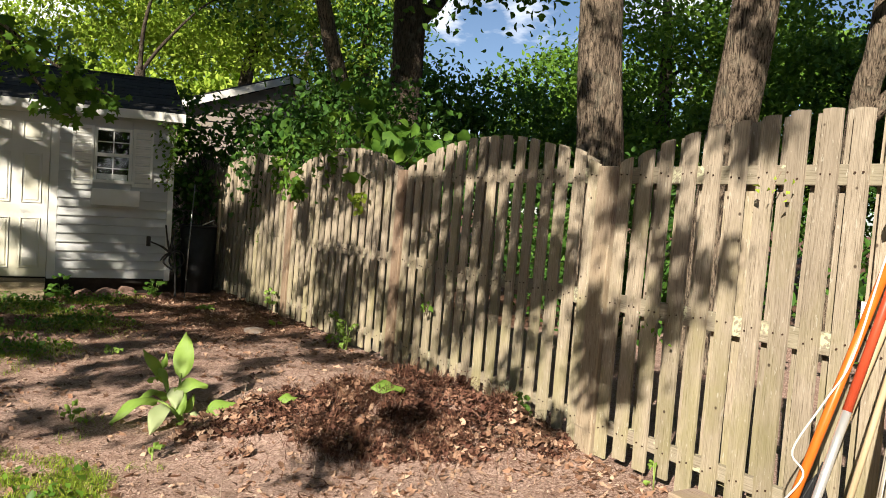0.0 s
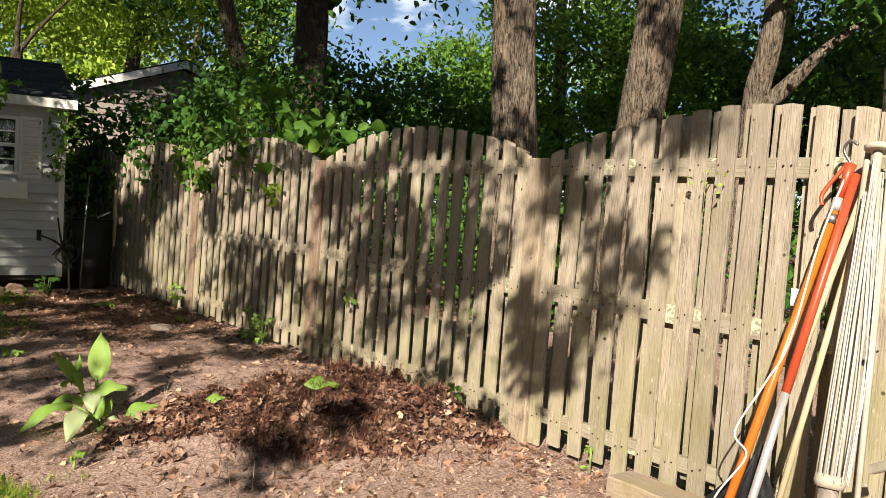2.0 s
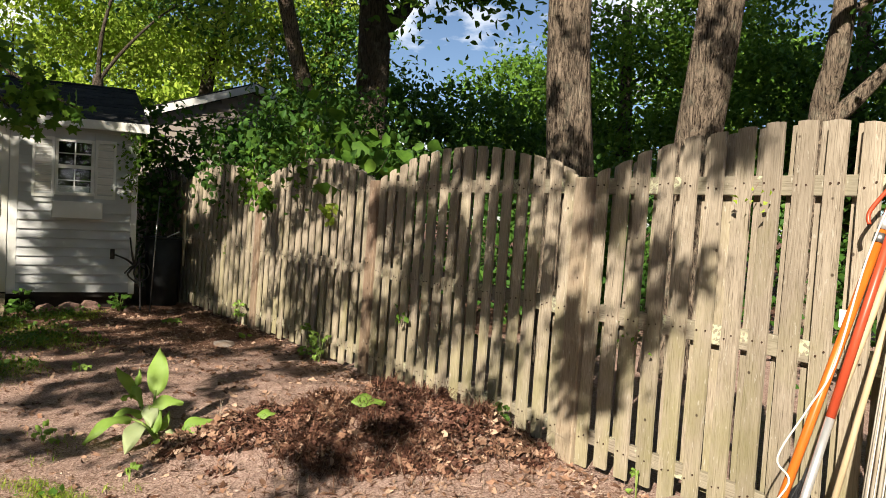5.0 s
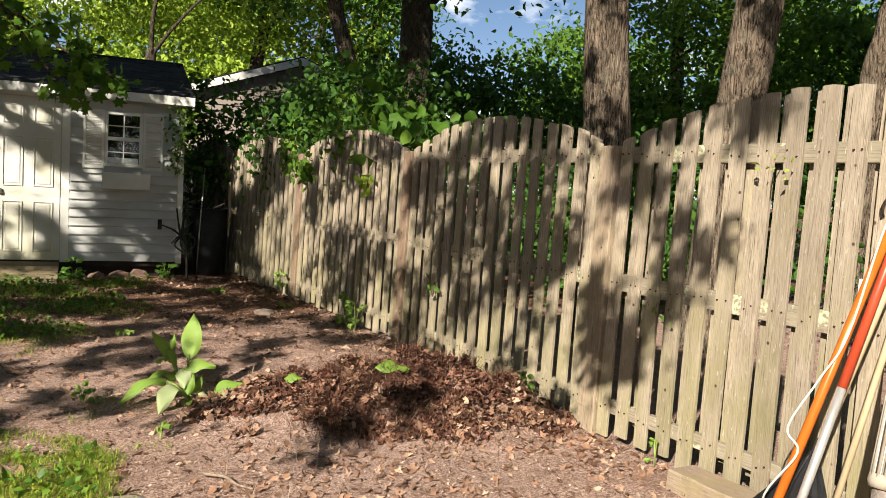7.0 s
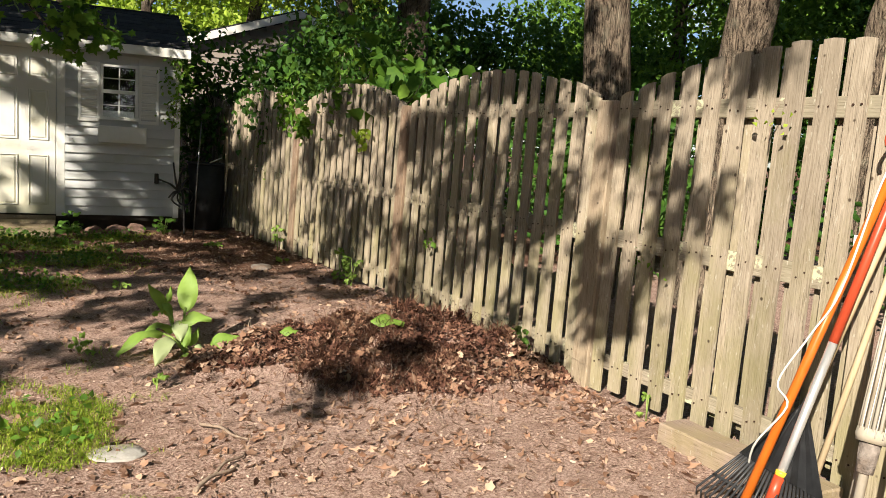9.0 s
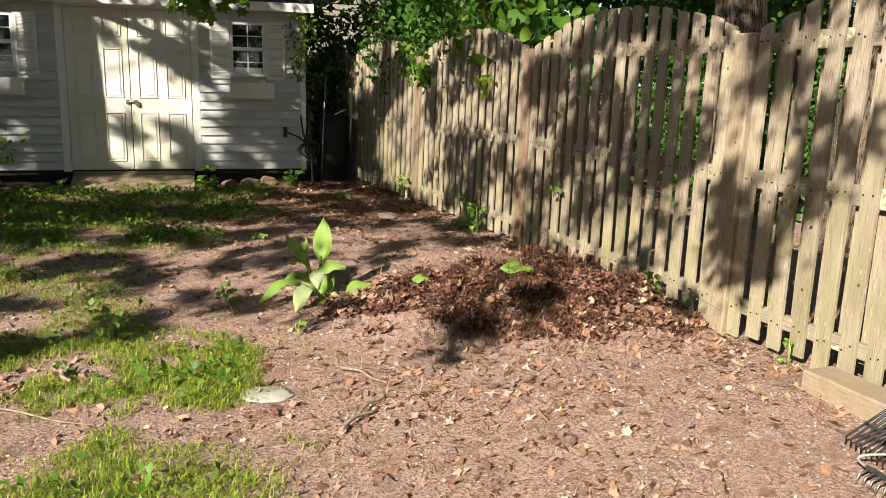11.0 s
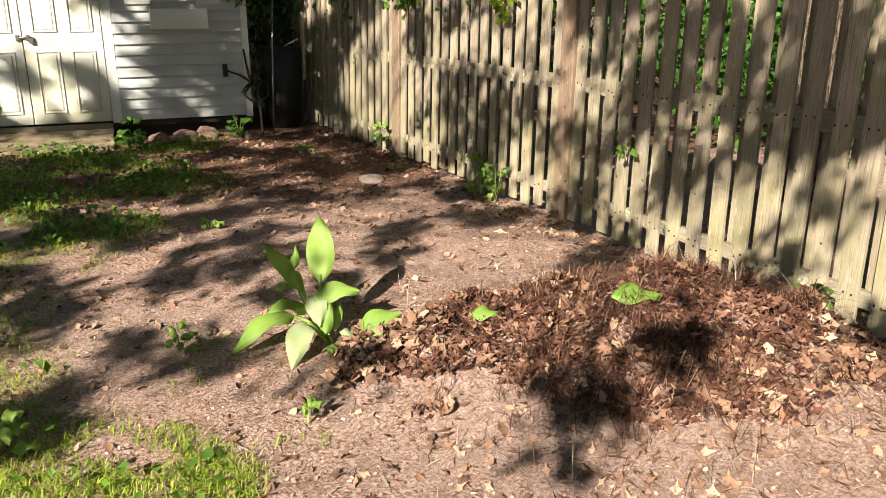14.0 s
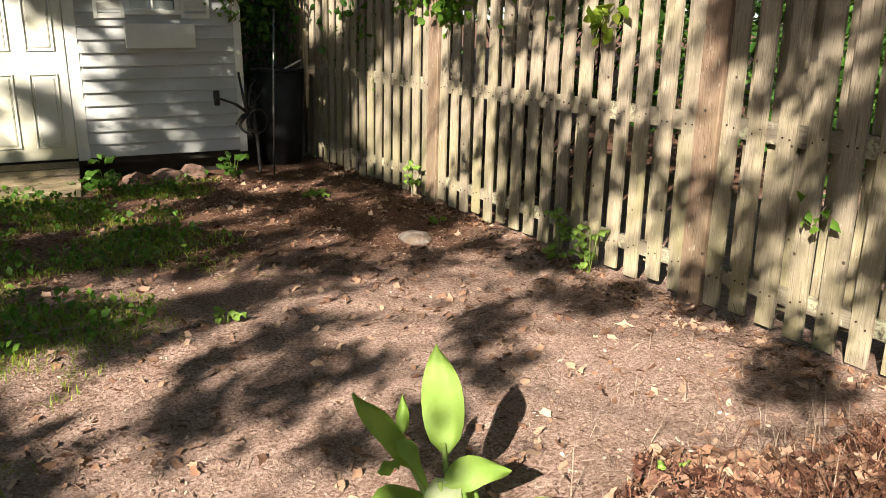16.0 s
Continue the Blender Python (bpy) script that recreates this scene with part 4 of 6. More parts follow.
def build_shrubs():
    bush("dense dark shrubs grown up beside the shed", (0.2, 12.2, 0), [((-0.1, 11.9, 1.7), (0.55, 0.6, 0.9)), ((0.5, 12.4, 1.9), (0.9, 0.8, 0.8)), ((1.5, 12.2, 2.3), (0.7, 0.8, 0.8)), ((-0.5, 13.2, 1.0), (0.6, 0.8, 1.1)), ((-0.3, 12.4, 2.1), (0.35, 0.5, 0.45)), ((-0.45, 11.9, 2.3), (0.3, 0.5, 0.25))], 0.10, 81, M_LEAF_DARK)
    bush("tangle of vines and shrubs over the fence", (1.0, 9.4, 0), [((0.6, 8.2, 1.75), (0.45, 0.8, 0.4)), ((0.5, 9.6, 1.9), (0.45, 0.9, 0.5)), ((1.0, 9.4, 2.3), (0.6, 0.9, 0.5)), ((0.9, 7.6, 1.6), (0.5, 0.7, 0.4)), ((0.35, 10.8, 1.8), (0.4, 0.7, 0.5)), ((0.9, 10.8, 2.5), (0.7, 0.7, 0.5))], 0.09, 82, M_LEAF_DARK)
    bush("broad heart-leaved vine climbing above the fence", (0.6, 8.8, 0), [((0.55, 8.0, 1.95), (0.35, 0.5, 0.25)), ((0.6, 9.1, 2.15), (0.4, 0.6, 0.3)), ((0.5, 7.2, 1.75), (0.3, 0.4, 0.2))], 0.17, 83, M_LEAF, 9, 12, 0.22, 0.9)
    # all in the dark leaf colour, which stands in for shade behind the pickets
    for i, (x, y, h) in enumerate([(3.2, 8.8, 1.7), (4.6, 7.6, 1.9), (5.2, 9.6, 2.4), (6.2, 6.4, 2.0), (6.4, 4.0, 2.1), (6.0, 2.2, 2.2), (3.6, 3.8, 1.3), (3.4, 2.2, 1.3), (3.0, 7.4, 1.4), (3.4, 11.4, 2.2), (7.6, 10.8, 2.6), (3.4, 0.8, 1.4)]):
        bush("green understorey shrub behind the fence", (x, y, 0), [((x, y, h * 0.55), (0.9, 0.9, h * 0.5)), ((x + 0.5, y - 0.6, h * 0.45), (0.7, 0.7, h * 0.42))], 0.10, 90 + i, M_LEAF_DARK, 9, 40, 0.24)


def build_sky_hedges():
    """Leafy hedges added outside the view to close the yard and block skylight."""
    for i, (x0, y0, x1, y1, h) in enumerate([(-13.5, -6, -14.5, 6, 6.0), (-14.5, 7.5, -14.5, 15, 13.0), (-12, -5.6, 3, -6.2, 6.8), (-8.5, 13.8, -13, 13.5, 12.0), (3.4, -7, 3.4, -0.5, 11.0)]):
        n = int(math.hypot(x1 - x0, y1 - y0) / 1.6)
        blobs = [((x0 + (x1 - x0) * k / n, y0 + (y1 - y0) * k / n, h * 0.5), (1.1, 1.1, h * 0.52)) for k in range(n + 1)]
        bush("added unseen hedge that closes the yard and blocks skylight", (x0, y0, 0), blobs, 0.22, 300 + i, M_LEAF_DARK, 2.2, 40, 0.34, 0.6, "hedge", "hedge")


build_shrubs()
build_sky_hedges()


# ---- yard: litter, grass, plants ----
M_DEAD = leafy("dead_brown_leaves", (0.055, 0.023, 0.014), (0.23, 0.115, 0.068), (0.52, 0.36, 0.26), 0.0, 0.75)
M_PILE = leafy("raked_leaf_mould", (0.014, 0.0045, 0.0035), (0.09, 0.031, 0.021), (0.31, 0.17, 0.115), 0.0, 0.7)
M_NEEDLE = leafy("red_brown_needles", (0.015, 0.006, 0.004), (0.09, 0.032, 0.02), (0.24, 0.12, 0.075), 0.0, 0.8)
M_LITTER = leafy("dry_litter_bits", (0.078, 0.0351, 0.0234), (0.28, 0.175, 0.125), (0.56, 0.43, 0.35), 0.0, 0.9)
M_GRASS = leafy("lawn_grass", (0.085, 0.16, 0.010), (0.23, 0.34, 0.025), (0.46, 0.48, 0.09), 0.3, 0.5)
M_COVER = leafy("ground_cover_leaves", (0.035, 0.09, 0.015), (0.08, 0.18, 0.025), (0.17, 0.30, 0.04), 0.3, 0.45)
M_TWIG = surface("grey_brown_twig", [(0.3, (0.13, 0.09, 0.065)), (0.7, (0.36, 0.28, 0.22))], 40, (1, 1, 1), 0.9, 0.3, 0.002)


def spread(rng, n, x0, x1, y0, y1):
    return rng.uniform(x0, x1, n), rng.uniform(y0, y1, n)


def on_ground(xs, ys, lift=0.0):
    return np.array([(x, y, ground_z(x, y) + lift) for x, y in zip(xs, ys)])


def crumpled(name, pts, size, rng, flat=0.5, lobes=8, ragged=0.3):
    """Curled dead leaves: a raised middle and a ragged, lobed rim."""
    n = len(pts)
    yaw = rng.uniform(0, 6.283, n)
    nrm = unit(np.concatenate([rng.normal(size=(n, 2)) * (1 - flat), np.ones((n, 1))], axis=1))
    t = np.stack([np.cos(yaw), np.sin(yaw), np.zeros(n)], axis=1)
    w = unit(np.cross(nrm, t))
    t = np.cross(w, nrm)
    s = size * rng.uniform(0.55, 1.35, n)
    curl = rng.uniform(-0.1, 0.55, n)
    rim = []
    for k in range(lobes):
        a = 2 * math.pi * k / lobes
        rad = (0.5 if k % 2 == 0 else 0.5 - ragged) * rng.uniform(0.8, 1.15, n)
        u, v = np.cos(a) * rad, np.sin(a) * rad * 0.62
        lift = curl * (v * v * 2.2 + u * u * 0.6) + rng.normal(0, 0.05, n)
        rim.append(pts + (t * u[:, None] + w * v[:, None] + nrm * lift[:, None]) * s[:, None])
    v = np.stack([np.asarray(pts), *rim], axis=1)
    base = np.arange(n)[:, None] * (lobes + 1)
    f = np.concatenate([base + np.array((0, 1 + k, 1 + (k + 1) % lobes)) for k in range(lobes)], axis=1).reshape(-1, 3)
    return raw_mesh(name, v.reshape(-1, 3), f)


def raw_mesh(name, v, f):
    me = bpy.data.meshes.new(name)
    me.vertices.add(len(v))
    me.vertices.foreach_set("co", np.asarray(v).reshape(-1).astype(np.float32))
    me.loops.add(len(f) * 3)
    me.loops.foreach_set("vertex_index", np.asarray(f).reshape(-1).astype(np.int32))
    me.polygons.add(len(f))
    me.polygons.foreach_set("loop_start", (np.arange(len(f)) * 3).astype(np.int32))
    me.update(calc_edges=True)
    return me


def blades_mesh(name, pts, height, rng, width=0.006, lean=0.5):
    n = len(pts)
    yaw = rng.uniform(0, 6.283, n)
    d = np.stack([np.cos(yaw), np.sin(yaw), np.zeros(n)], axis=1)
    w = np.stack([-np.sin(yaw), np.cos(yaw), np.zeros(n)], axis=1) * (width * rng.uniform(0.6, 1.3, n))[:, None]
    h = (height * rng.uniform(0.4, 1.3, n))[:, None]
    b = (rng.uniform(0.1, 1.0, n) * lean)[:, None]
    up = np.array([0, 0, 1.0])
    m = pts + up * h * 0.6 + d * h * b * 0.35
    tip = pts + up * h * (1 - 0.3 * b) + d * h * b
    v = np.stack([pts - w * 0.5, pts + w * 0.5, m + w * 0.4, m - w * 0.4, tip], axis=1)
    base = np.arange(n)[:, None] * 5
    f = np.concatenate([base + np.array(q) for q in ((0, 1, 2), (0, 2, 3), (3, 2, 4))], axis=1).reshape(-1, 3)
    return raw_mesh(name, v.reshape(-1, 3), f)


EDGE_Y = (0.0, 2.2, 3.1, 3.6, 4.4, 5.2, 6.5, 7.7, 9.8, 11.0)
EDGE_X = (-2.9, -2.75, -2.75, -2.68, -2.15, -2.3, -2.85, -2.1, -1.5, -1.3)


def lawn(xs, ys, rng):
    """How grassy each place is, 0 to 1."""
    e = np.interp(ys, EDGE_Y, EDGE_X)
    nz = np.array([noise.noise(Vector((x * 1.7, y * 1.7, 5.0))) + 0.6 * noise.noise(Vector((x * 5, y * 5, 2.0))) for x, y in zip(xs, ys)])
    d = np.clip((e + 0.5 * nz - xs) / 0.9 + 0.3, 0, 1)
    patch = np.clip(np.where(ys > 7.3, 0.7, 0.56) + nz * 2.3 + 0.3 * np.exp(-((ys - 3.0) / 1.4) ** 2), 0, 1)
    thin = np.where((ys > 4.7) & (ys < 7.2) & (xs > -3.7), 0.55, 1.0)
    bare = np.exp(-(((xs + 3.55) / 0.5) ** 2 + ((ys - 3.45) / 0.22) ** 2))
    return d * patch * thin * (1 - 0.95 * bare)


def stuff(name, me, material, label, category):
    return tagged(part(name, me, material), label, category, "", "stuff")


def build_litter():
    rng = np.random.default_rng(21)
    # mound of raked leaves: matted dark mould with paler dry leaves through it
    pts = []
    for px, py, rx, ry, h in PILE[:3]:
        n = int(5600 * rx * ry / 0.2)
        a, q = rng.uniform(0, 6.283, n), np.sqrt(rng.uniform(0, 1, n)) * 1.2
        xs, ys = px + rx * q * np.cos(a), py + ry * q * np.sin(a)
        clod = np.array([noise.noise(Vector((x * 7, y * 7, 3.0))) + 0.5 * noise.noise(Vector((x * 17, y * 17, 8.0))) for x, y in zip(xs, ys)])
        rag = np.array([noise.noise(Vector((x * 3.1, y * 3.1, 6.0))) for x, y in zip(xs, ys)])
        keep = q + 0.6 * rag < 1.05
        lift = np.clip(0.02 + 0.075 * clod, 0, 0.1) * (1.2 - q) + rng.uniform(0.0, 0.03, n)
        pts.append((on_ground(xs, ys) + np.stack([np.zeros(n), np.zeros(n), lift], axis=1))[keep])
    pts = np.concatenate(pts)
    tone = np.array([noise.noise(Vector((p[0] * 2.6, p[1] * 2.6, 15.0))) for p in pts]) - 0.35 * (pts[:, 0] + 1.0) + rng.uniform(-0.3, 0.3, len(pts))
    dry = tone > 0.12
    stuff("leaf_pile", crumpled("leaf_pile", pts[~dry], 0.05, rng, 0.0, 8, 0.27), M_PILE, "low mound of raked dark reddish-brown dead leaves", "leaf pile")
    some = pts[dry][::3]
    stuff("fallen_leaves", crumpled("dry_leaves", some + np.array([0, 0, 0.008]), 0.062, rng, 0.25, 10, 0.14), M_DEAD, "pale dry oak leaves lying on the mound", "fallen leaves")
    # needles and stalks matted into the mound
    n = 6500
    xs, ys = rng.normal(-0.78, 0.36, n), rng.normal(4.55, 0.27, n)
    keep = np.array([noise.noise(Vector((x * 4, y * 4, 21.0))) for x, y in zip(xs, ys)]) > -0.1
    stuff("needle_mat", blades_mesh("needle_mat", on_ground(xs[keep], ys[keep], 0.03), 0.085, rng, 0.003, 3.0), M_NEEDLE, "dark red-brown needles and rootlets matted in the mound", "litter")
    n = 700
    xs, ys = rng.normal(-0.75, 0.5, n), rng.normal(4.75, 0.5, n)
    stuff("leaf_stalks", blades_mesh("leaf_stalks", on_ground(np.minimum(xs, -0.03), ys, 0.01), 0.14, rng, 0.003, 2.2), M_TWIG, "dry stalks and stems among the raked leaves", "litter")
    # scattered leaves
    n = 6800
    xs, ys = spread(rng, n, -4.4, -0.02, 1.6, 10.6)
    keep = np.array([noise.noise(Vector((x * 1.3, y * 1.3, 9.0))) + 0.5 * noise.noise(Vector((x * 4, y * 4, 4.0))) for x, y in zip(xs, ys)]) + rng.uniform(-0.35, 0.35, n) > -0.05
    stuff("fallen_leaves", crumpled("fallen_leaves", on_ground(xs[keep], ys[keep], 0.006), 0.052, rng, 0.35, 10, 0.15), M_DEAD, "scattered brown oak leaves lying on the dirt", "fallen leaves")
    n = 900
    xs, ys = spread(rng, n, -0.8, -0.03, 1.8, 10.5)
    stuff("fallen_leaves", crumpled("fence_leaves", on_ground(-np.abs(rng.normal(0, 0.22, n)) - 0.02, ys, 0.008), 0.07, rng, 0.45), M_DEAD, "pale brown leaves drifted against the fence foot", "fallen leaves")
    # leaves blown in front of the mound
    n = 620
    stuff("fallen_leaves", crumpled("drifted_leaves", on_ground(rng.normal(-1.3, 0.42, n), rng.normal(3.7, 0.5, n), 0.008), 0.06, rng, 0.5), M_DEAD, "loose brown oak leaves strewn before the mound", "fallen leaves")
    # crumbs, bark and needles
    n = 42000
    xs = rng.uniform(-4.6, 0.0, n)
    ys = 1.5 + 9.3 * rng.uniform(0, 1, n) ** 1.25
    stuff("leaf_litter", crumpled("leaf_litter", on_ground(xs, ys, 0.003), 0.016, rng, 0.6, 5, 0.1), M_LITTER, "fine dry leaf crumbs and bark over the dirt", "leaf litter")
    n = 6000
    xs = rng.uniform(-4.4, 0.0, n)
    ys = 1.5 + 8.5 * rng.uniform(0, 1, n) ** 1.2
    d = rng.uniform(0, 6.283, n)
    ln, wd = rng.uniform(0.01, 0.032, n)[:, None], 0.0014
    p = on_ground(xs, ys, 0.008)
    ax, cr = np.stack([np.cos(d), np.sin(d), rng.normal(0, 0.15, n)], axis=1), np.stack([-np.sin(d), np.cos(d), np.zeros(n)], axis=1) * wd
    v = np.stack([p - ax * ln - cr, p - ax * ln + cr, p + ax * ln + cr, p + ax * ln - cr, p + np.array([0, 0, 0.004])], axis=1)
    base = np.arange(n)[:, None] * 5
    f = np.concatenate([base + np.array(q) for q in ((0, 1, 4), (1, 2, 4), (2, 3, 4), (3, 0, 4))], axis=1).reshape(-1, 3)
    stuff("pine_straw", raw_mesh("pine_straw", v.reshape(-1, 3), f), M_LITTER, "dry needles and straw strewn over the dirt", "straw")


build_litter()


def build_lawn():
    rng = np.random.default_rng(22)
    n = 300000
    xs, ys = rng.uniform(-6.6, -1.2, n), 1.2 + 9.3 * rng.uniform(0, 1, n) ** 1.2
    ease = np.clip((xs + 6.5 + rng.uniform(-0.6, 0.6, n)) / 2.0, 0.12, 1) * np.clip((ys - 1.2 + rng.uniform(-0.4, 0.4, n)) / 1.5, 0.15, 1)
    k = lawn(xs, ys, rng) * ease > rng.uniform(0.05, 0.8, n)
    xs, ys = xs[k], ys[k]
    # the lawn thins out away from the beaten path
    n = 170000
    fx, fy = rng.uniform(-13.0, -2.6, n), rng.uniform(-8.0, 12.0, n)
    out = ((fx < -6.5) | (fy < 1.3)) & (lawn(fx, fy, rng) > rng.uniform(0.05, 0.9, n))
    xs, ys = np.concatenate([xs, fx[out]]), np.concatenate([ys, fy[out]])
    # thickest on the sunny side by the trodden edge
    n = 70000
    fx, fy = rng.uniform(-5.2, -2.2, n), rng.uniform(1.8, 5.0, n)
    out = lawn(fx, fy, rng) > rng.uniform(0.05, 0.8, n)
    xs, ys = np.concatenate([xs, fx[out]]), np.concatenate([ys, fy[out]])
    stuff("grass", blades_mesh("grass", on_ground(xs, ys), 0.036, rng, 0.0042, 2.2), M_GRASS, "patchy yellow-green lawn grass", "grass")
    n = 26000
    xs, ys = rng.uniform(-6.4, -1.0, n), rng.uniform(1.6, 10.6, n)
    k = (lawn(xs, ys, rng) * np.where(ys > 7.2, 1.3, 0.8)) > rng.uniform(0.3, 1.0, n)
    pts = on_ground(xs[k], ys[k]) + np.stack([np.zeros(k.sum()), np.zeros(k.sum()), rng.uniform(0.02, 0.085, k.sum())], axis=1)
    stuff("ground_cover", leaves_mesh("ground_cover", pts, 0.042, rng, 0.75, 1.6, 0.1), M_COVER, "low broad-leaved weeds and clover in the lawn", "ground cover")


build_lawn()


def big_leaf(base, tip, width, sag, face, parent, mat, name="leaf", label=""):
    """One broad leaf blade along a sagging midrib, folded and rippled."""
    base, tip, face = Vector(base), Vector(tip), Vector(face)
    bm = bmesh.new()
    nu, nv = 9, 3
    rows = []
    axis = tip - base
    for i in range(nu + 1):
        t = i / nu
        p = base + axis * t + Vector((0, 0, 1)) * sag * 4 * t * (1 - t)
        d = (axis + Vector((0, 0, 1)) * sag * 4 * (1 - 2 * t)).normalized()
        side = d.cross(face).normalized()
        up = side.cross(d)
        wd = width * (math.sin(math.pi * min(1.0, t ** 0.75 * 0.97 + 0.02)) ** 0.8) * 0.5
        row = []
        for j in range(-nv, nv + 1):
            q = j / nv
            rip = 0.012 * math.sin(9 * t + 2 * q) * abs(q)
            row.append(bm.verts.new(p + side * wd * q + up * (abs(q) * wd * 0.35 + rip - 0.02 * q * q)))
        rows.append(row)
    for a, b in zip(rows, rows[1:]):
        for j in range(2 * nv):
            bm.faces.new((a[j], a[j + 1], b[j + 1], b[j])).smooth = True
    return part(name, bm, mat, parent, label)


def leaf_green(name, base, edge, under):
    m, nt, bsdf, vec, rnd = start(name)
    col = ramp_of(nt, noise_of(nt, vec, 14, 4), [(0.3, base), (0.7, edge)])
    col = mixed(nt, 0.35, col, ramp_of(nt, rnd, [(0, base), (1, under)]))
    nt.links.new(col, bsdf.inputs["Base Color"])
    bsdf.inputs["Roughness"].default_value = 0.62
    bumped(nt, bsdf, noise_of(nt, vec, 70, 3), 0.35, 0.003)
    tr = nt.nodes.new("ShaderNodeBsdfTranslucent")
    nt.links.new(mixed(nt, 0.5, col, (0.4, 0.5, 0.03)), tr.inputs["Color"])
    ms = nt.nodes.new("ShaderNodeMixShader")
    ms.inputs["Fac"].default_value = 0.3
    nt.links.new(bsdf.outputs[0], ms.inputs[1])
    nt.links.new(tr.outputs[0], ms.inputs[2])
    nt.links.new(ms.outputs[0], nt.nodes["Material Output"].inputs["Surface"])
    return m


M_PLANT = leaf_green("broad_plant_leaf", (0.15, 0.27, 0.035), (0.23, 0.36, 0.06), (0.31, 0.44, 0.10))
M_PALE = leaf_green("pale_leaf_underside", (0.30, 0.37, 0.17), (0.37, 0.42, 0.23), (0.40, 0.45, 0.27))
M_STEM = surface("green_stem", [(0.3, (0.16, 0.24, 0.05)), (0.7, (0.28, 0.36, 0.10))], 20)


def build_plant():
    bx, by = -1.83, 5.37
    m = Matrix.Translation((bx, by, ground_z(bx, by))) @ pose(0, 0, 0, 0, 0, -27)
    plant = thing("plant", "leafy green pokeweed-like plant with broad leaves in bare dirt", "plant", m)
    up, cam_side = (0, -0.25, 1), (0, -1, 0.35)
    spec = [((-0.03, 0.02, 0.27), (-0.055, 0.05, 0.56), 0.135, 0.01, (0.15, -1, 0.3), M_PLANT),
            ((-0.05, -0.02, 0.21), (0.14, -0.02, 0.245), 0.10, 0.02, (0, -0.7, 0.8), M_PLANT),
            ((-0.11, 0.0, 0.25), (-0.285, 0.02, 0.44), 0.085, 0.0, (0.5, -0.8, 0.5), M_PLANT),
            ((-0.15, 0.01, 0.33), (-0.15, 0.03, 0.43), 0.04, 0.0, cam_side, M_PLANT),
            ((-0.17, -0.02, 0.33), (-0.08, -0.03, 0.21), 0.055, 0.03, (0.4, -0.8, 0.5), M_PLANT),
            ((-0.15, -0.03, 0.28), (-0.215, -0.05, 0.26), 0.05, 0.01, up, M_PLANT),
            ((-0.13, -0.04, 0.14), (-0.37, -0.10, 0.005), 0.115, 0.05, (-0.3, -0.5, 0.8), M_PLANT),
            ((-0.08, 0.0, 0.15), (-0.27, 0.0, 0.115), 0.10, 0.045, (-0.1, -0.3, 1), M_PLANT),
            ((-0.07, -0.06, 0.12), (-0.10, -0.22, -0.01), 0.125, 0.04, (0, -1, 0.5), M_PALE),
            ((-0.06, 0.0, 0.22), (-0.02, -0.05, 0.10), 0.11, 0.02, (0.1, -1, 0.4), M_PALE),
            ((-0.005, -0.03, 0.05), (0.015, -0.02, 0.21), 0.06, 0.0, cam_side, M_PLANT),
            ((0.02, 0.02, 0.06), (0.05, 0.06, 0.17), 0.06, 0.0, cam_side, M_PLANT),
            ((0.14, 0.0, 0.045), (0.315, 0.03, 0.13), 0.13, 0.02, (-0.1, -0.7, 0.8), M_PLANT),
            ((0.13, -0.02, 0.04), (0.06, -0.03, 0.07), 0.065, 0.015, up, M_PALE),
            ((0.13, -0.04, 0.02), (0.11, -0.1, 0.02), 0.05, 0.02, up, M_PLANT),
            ((0.16, -0.04, 0.03), (0.18, -0.11, 0.0), 0.04, 0.015, up, M_PLANT),
            ((0.02, -0.07, 0.02), (0.05, -0.14, 0.03), 0.06, 0.015, up, M_PLANT),
            ((0.04, -0.06, 0.02), (0.09, -0.10, 0.03), 0.05, 0.015, up, M_PLANT)]
    for b, t, w, sag, face, mat in spec:
        b, t = ((p[0] - 0.02, p[1] + 0.42 * p[2] - 0.05, p[2] * 0.88) for p in (b, t))
        big_leaf(b, t, w * 0.9, sag, face, plant, mat, "leaf", "pale curled leaf" if mat is M_PALE else "")
    for p in ([(0, 0, -0.02), (-0.02, 0.0, 0.14), (-0.04, 0.02, 0.30)], [(-0.01, -0.01, -0.02), (-0.07, 0.0, 0.14), (-0.16, 0.0, 0.32)], [(0, 0, -0.02), (-0.06, -0.02, 0.10), (-0.13, -0.04, 0.14)],
              [(0.01, 0, -0.02), (0.0, -0.03, 0.06)], [(0.02, 0, -0.02), (0.08, 0.0, 0.03), (0.15, 0.0, 0.05)], [(0, -0.01, -0.02), (-0.04, -0.04, 0.08), (-0.07, -0.06, 0.12)], [(0, 0, -0.02), (-0.03, -0.01, 0.12), (-0.05, -0.02, 0.22)]):
        part("stem", tube(bend([(q[0] - 0.02 * min(1, q[2] * 8 + 0.2), q[1] + 0.42 * q[2] - 0.05 * min(1, q[2] * 8 + 0.2), q[2] * 0.88) for q in p], 5), 0.008, 7), M_STEM, plant)


build_plant()


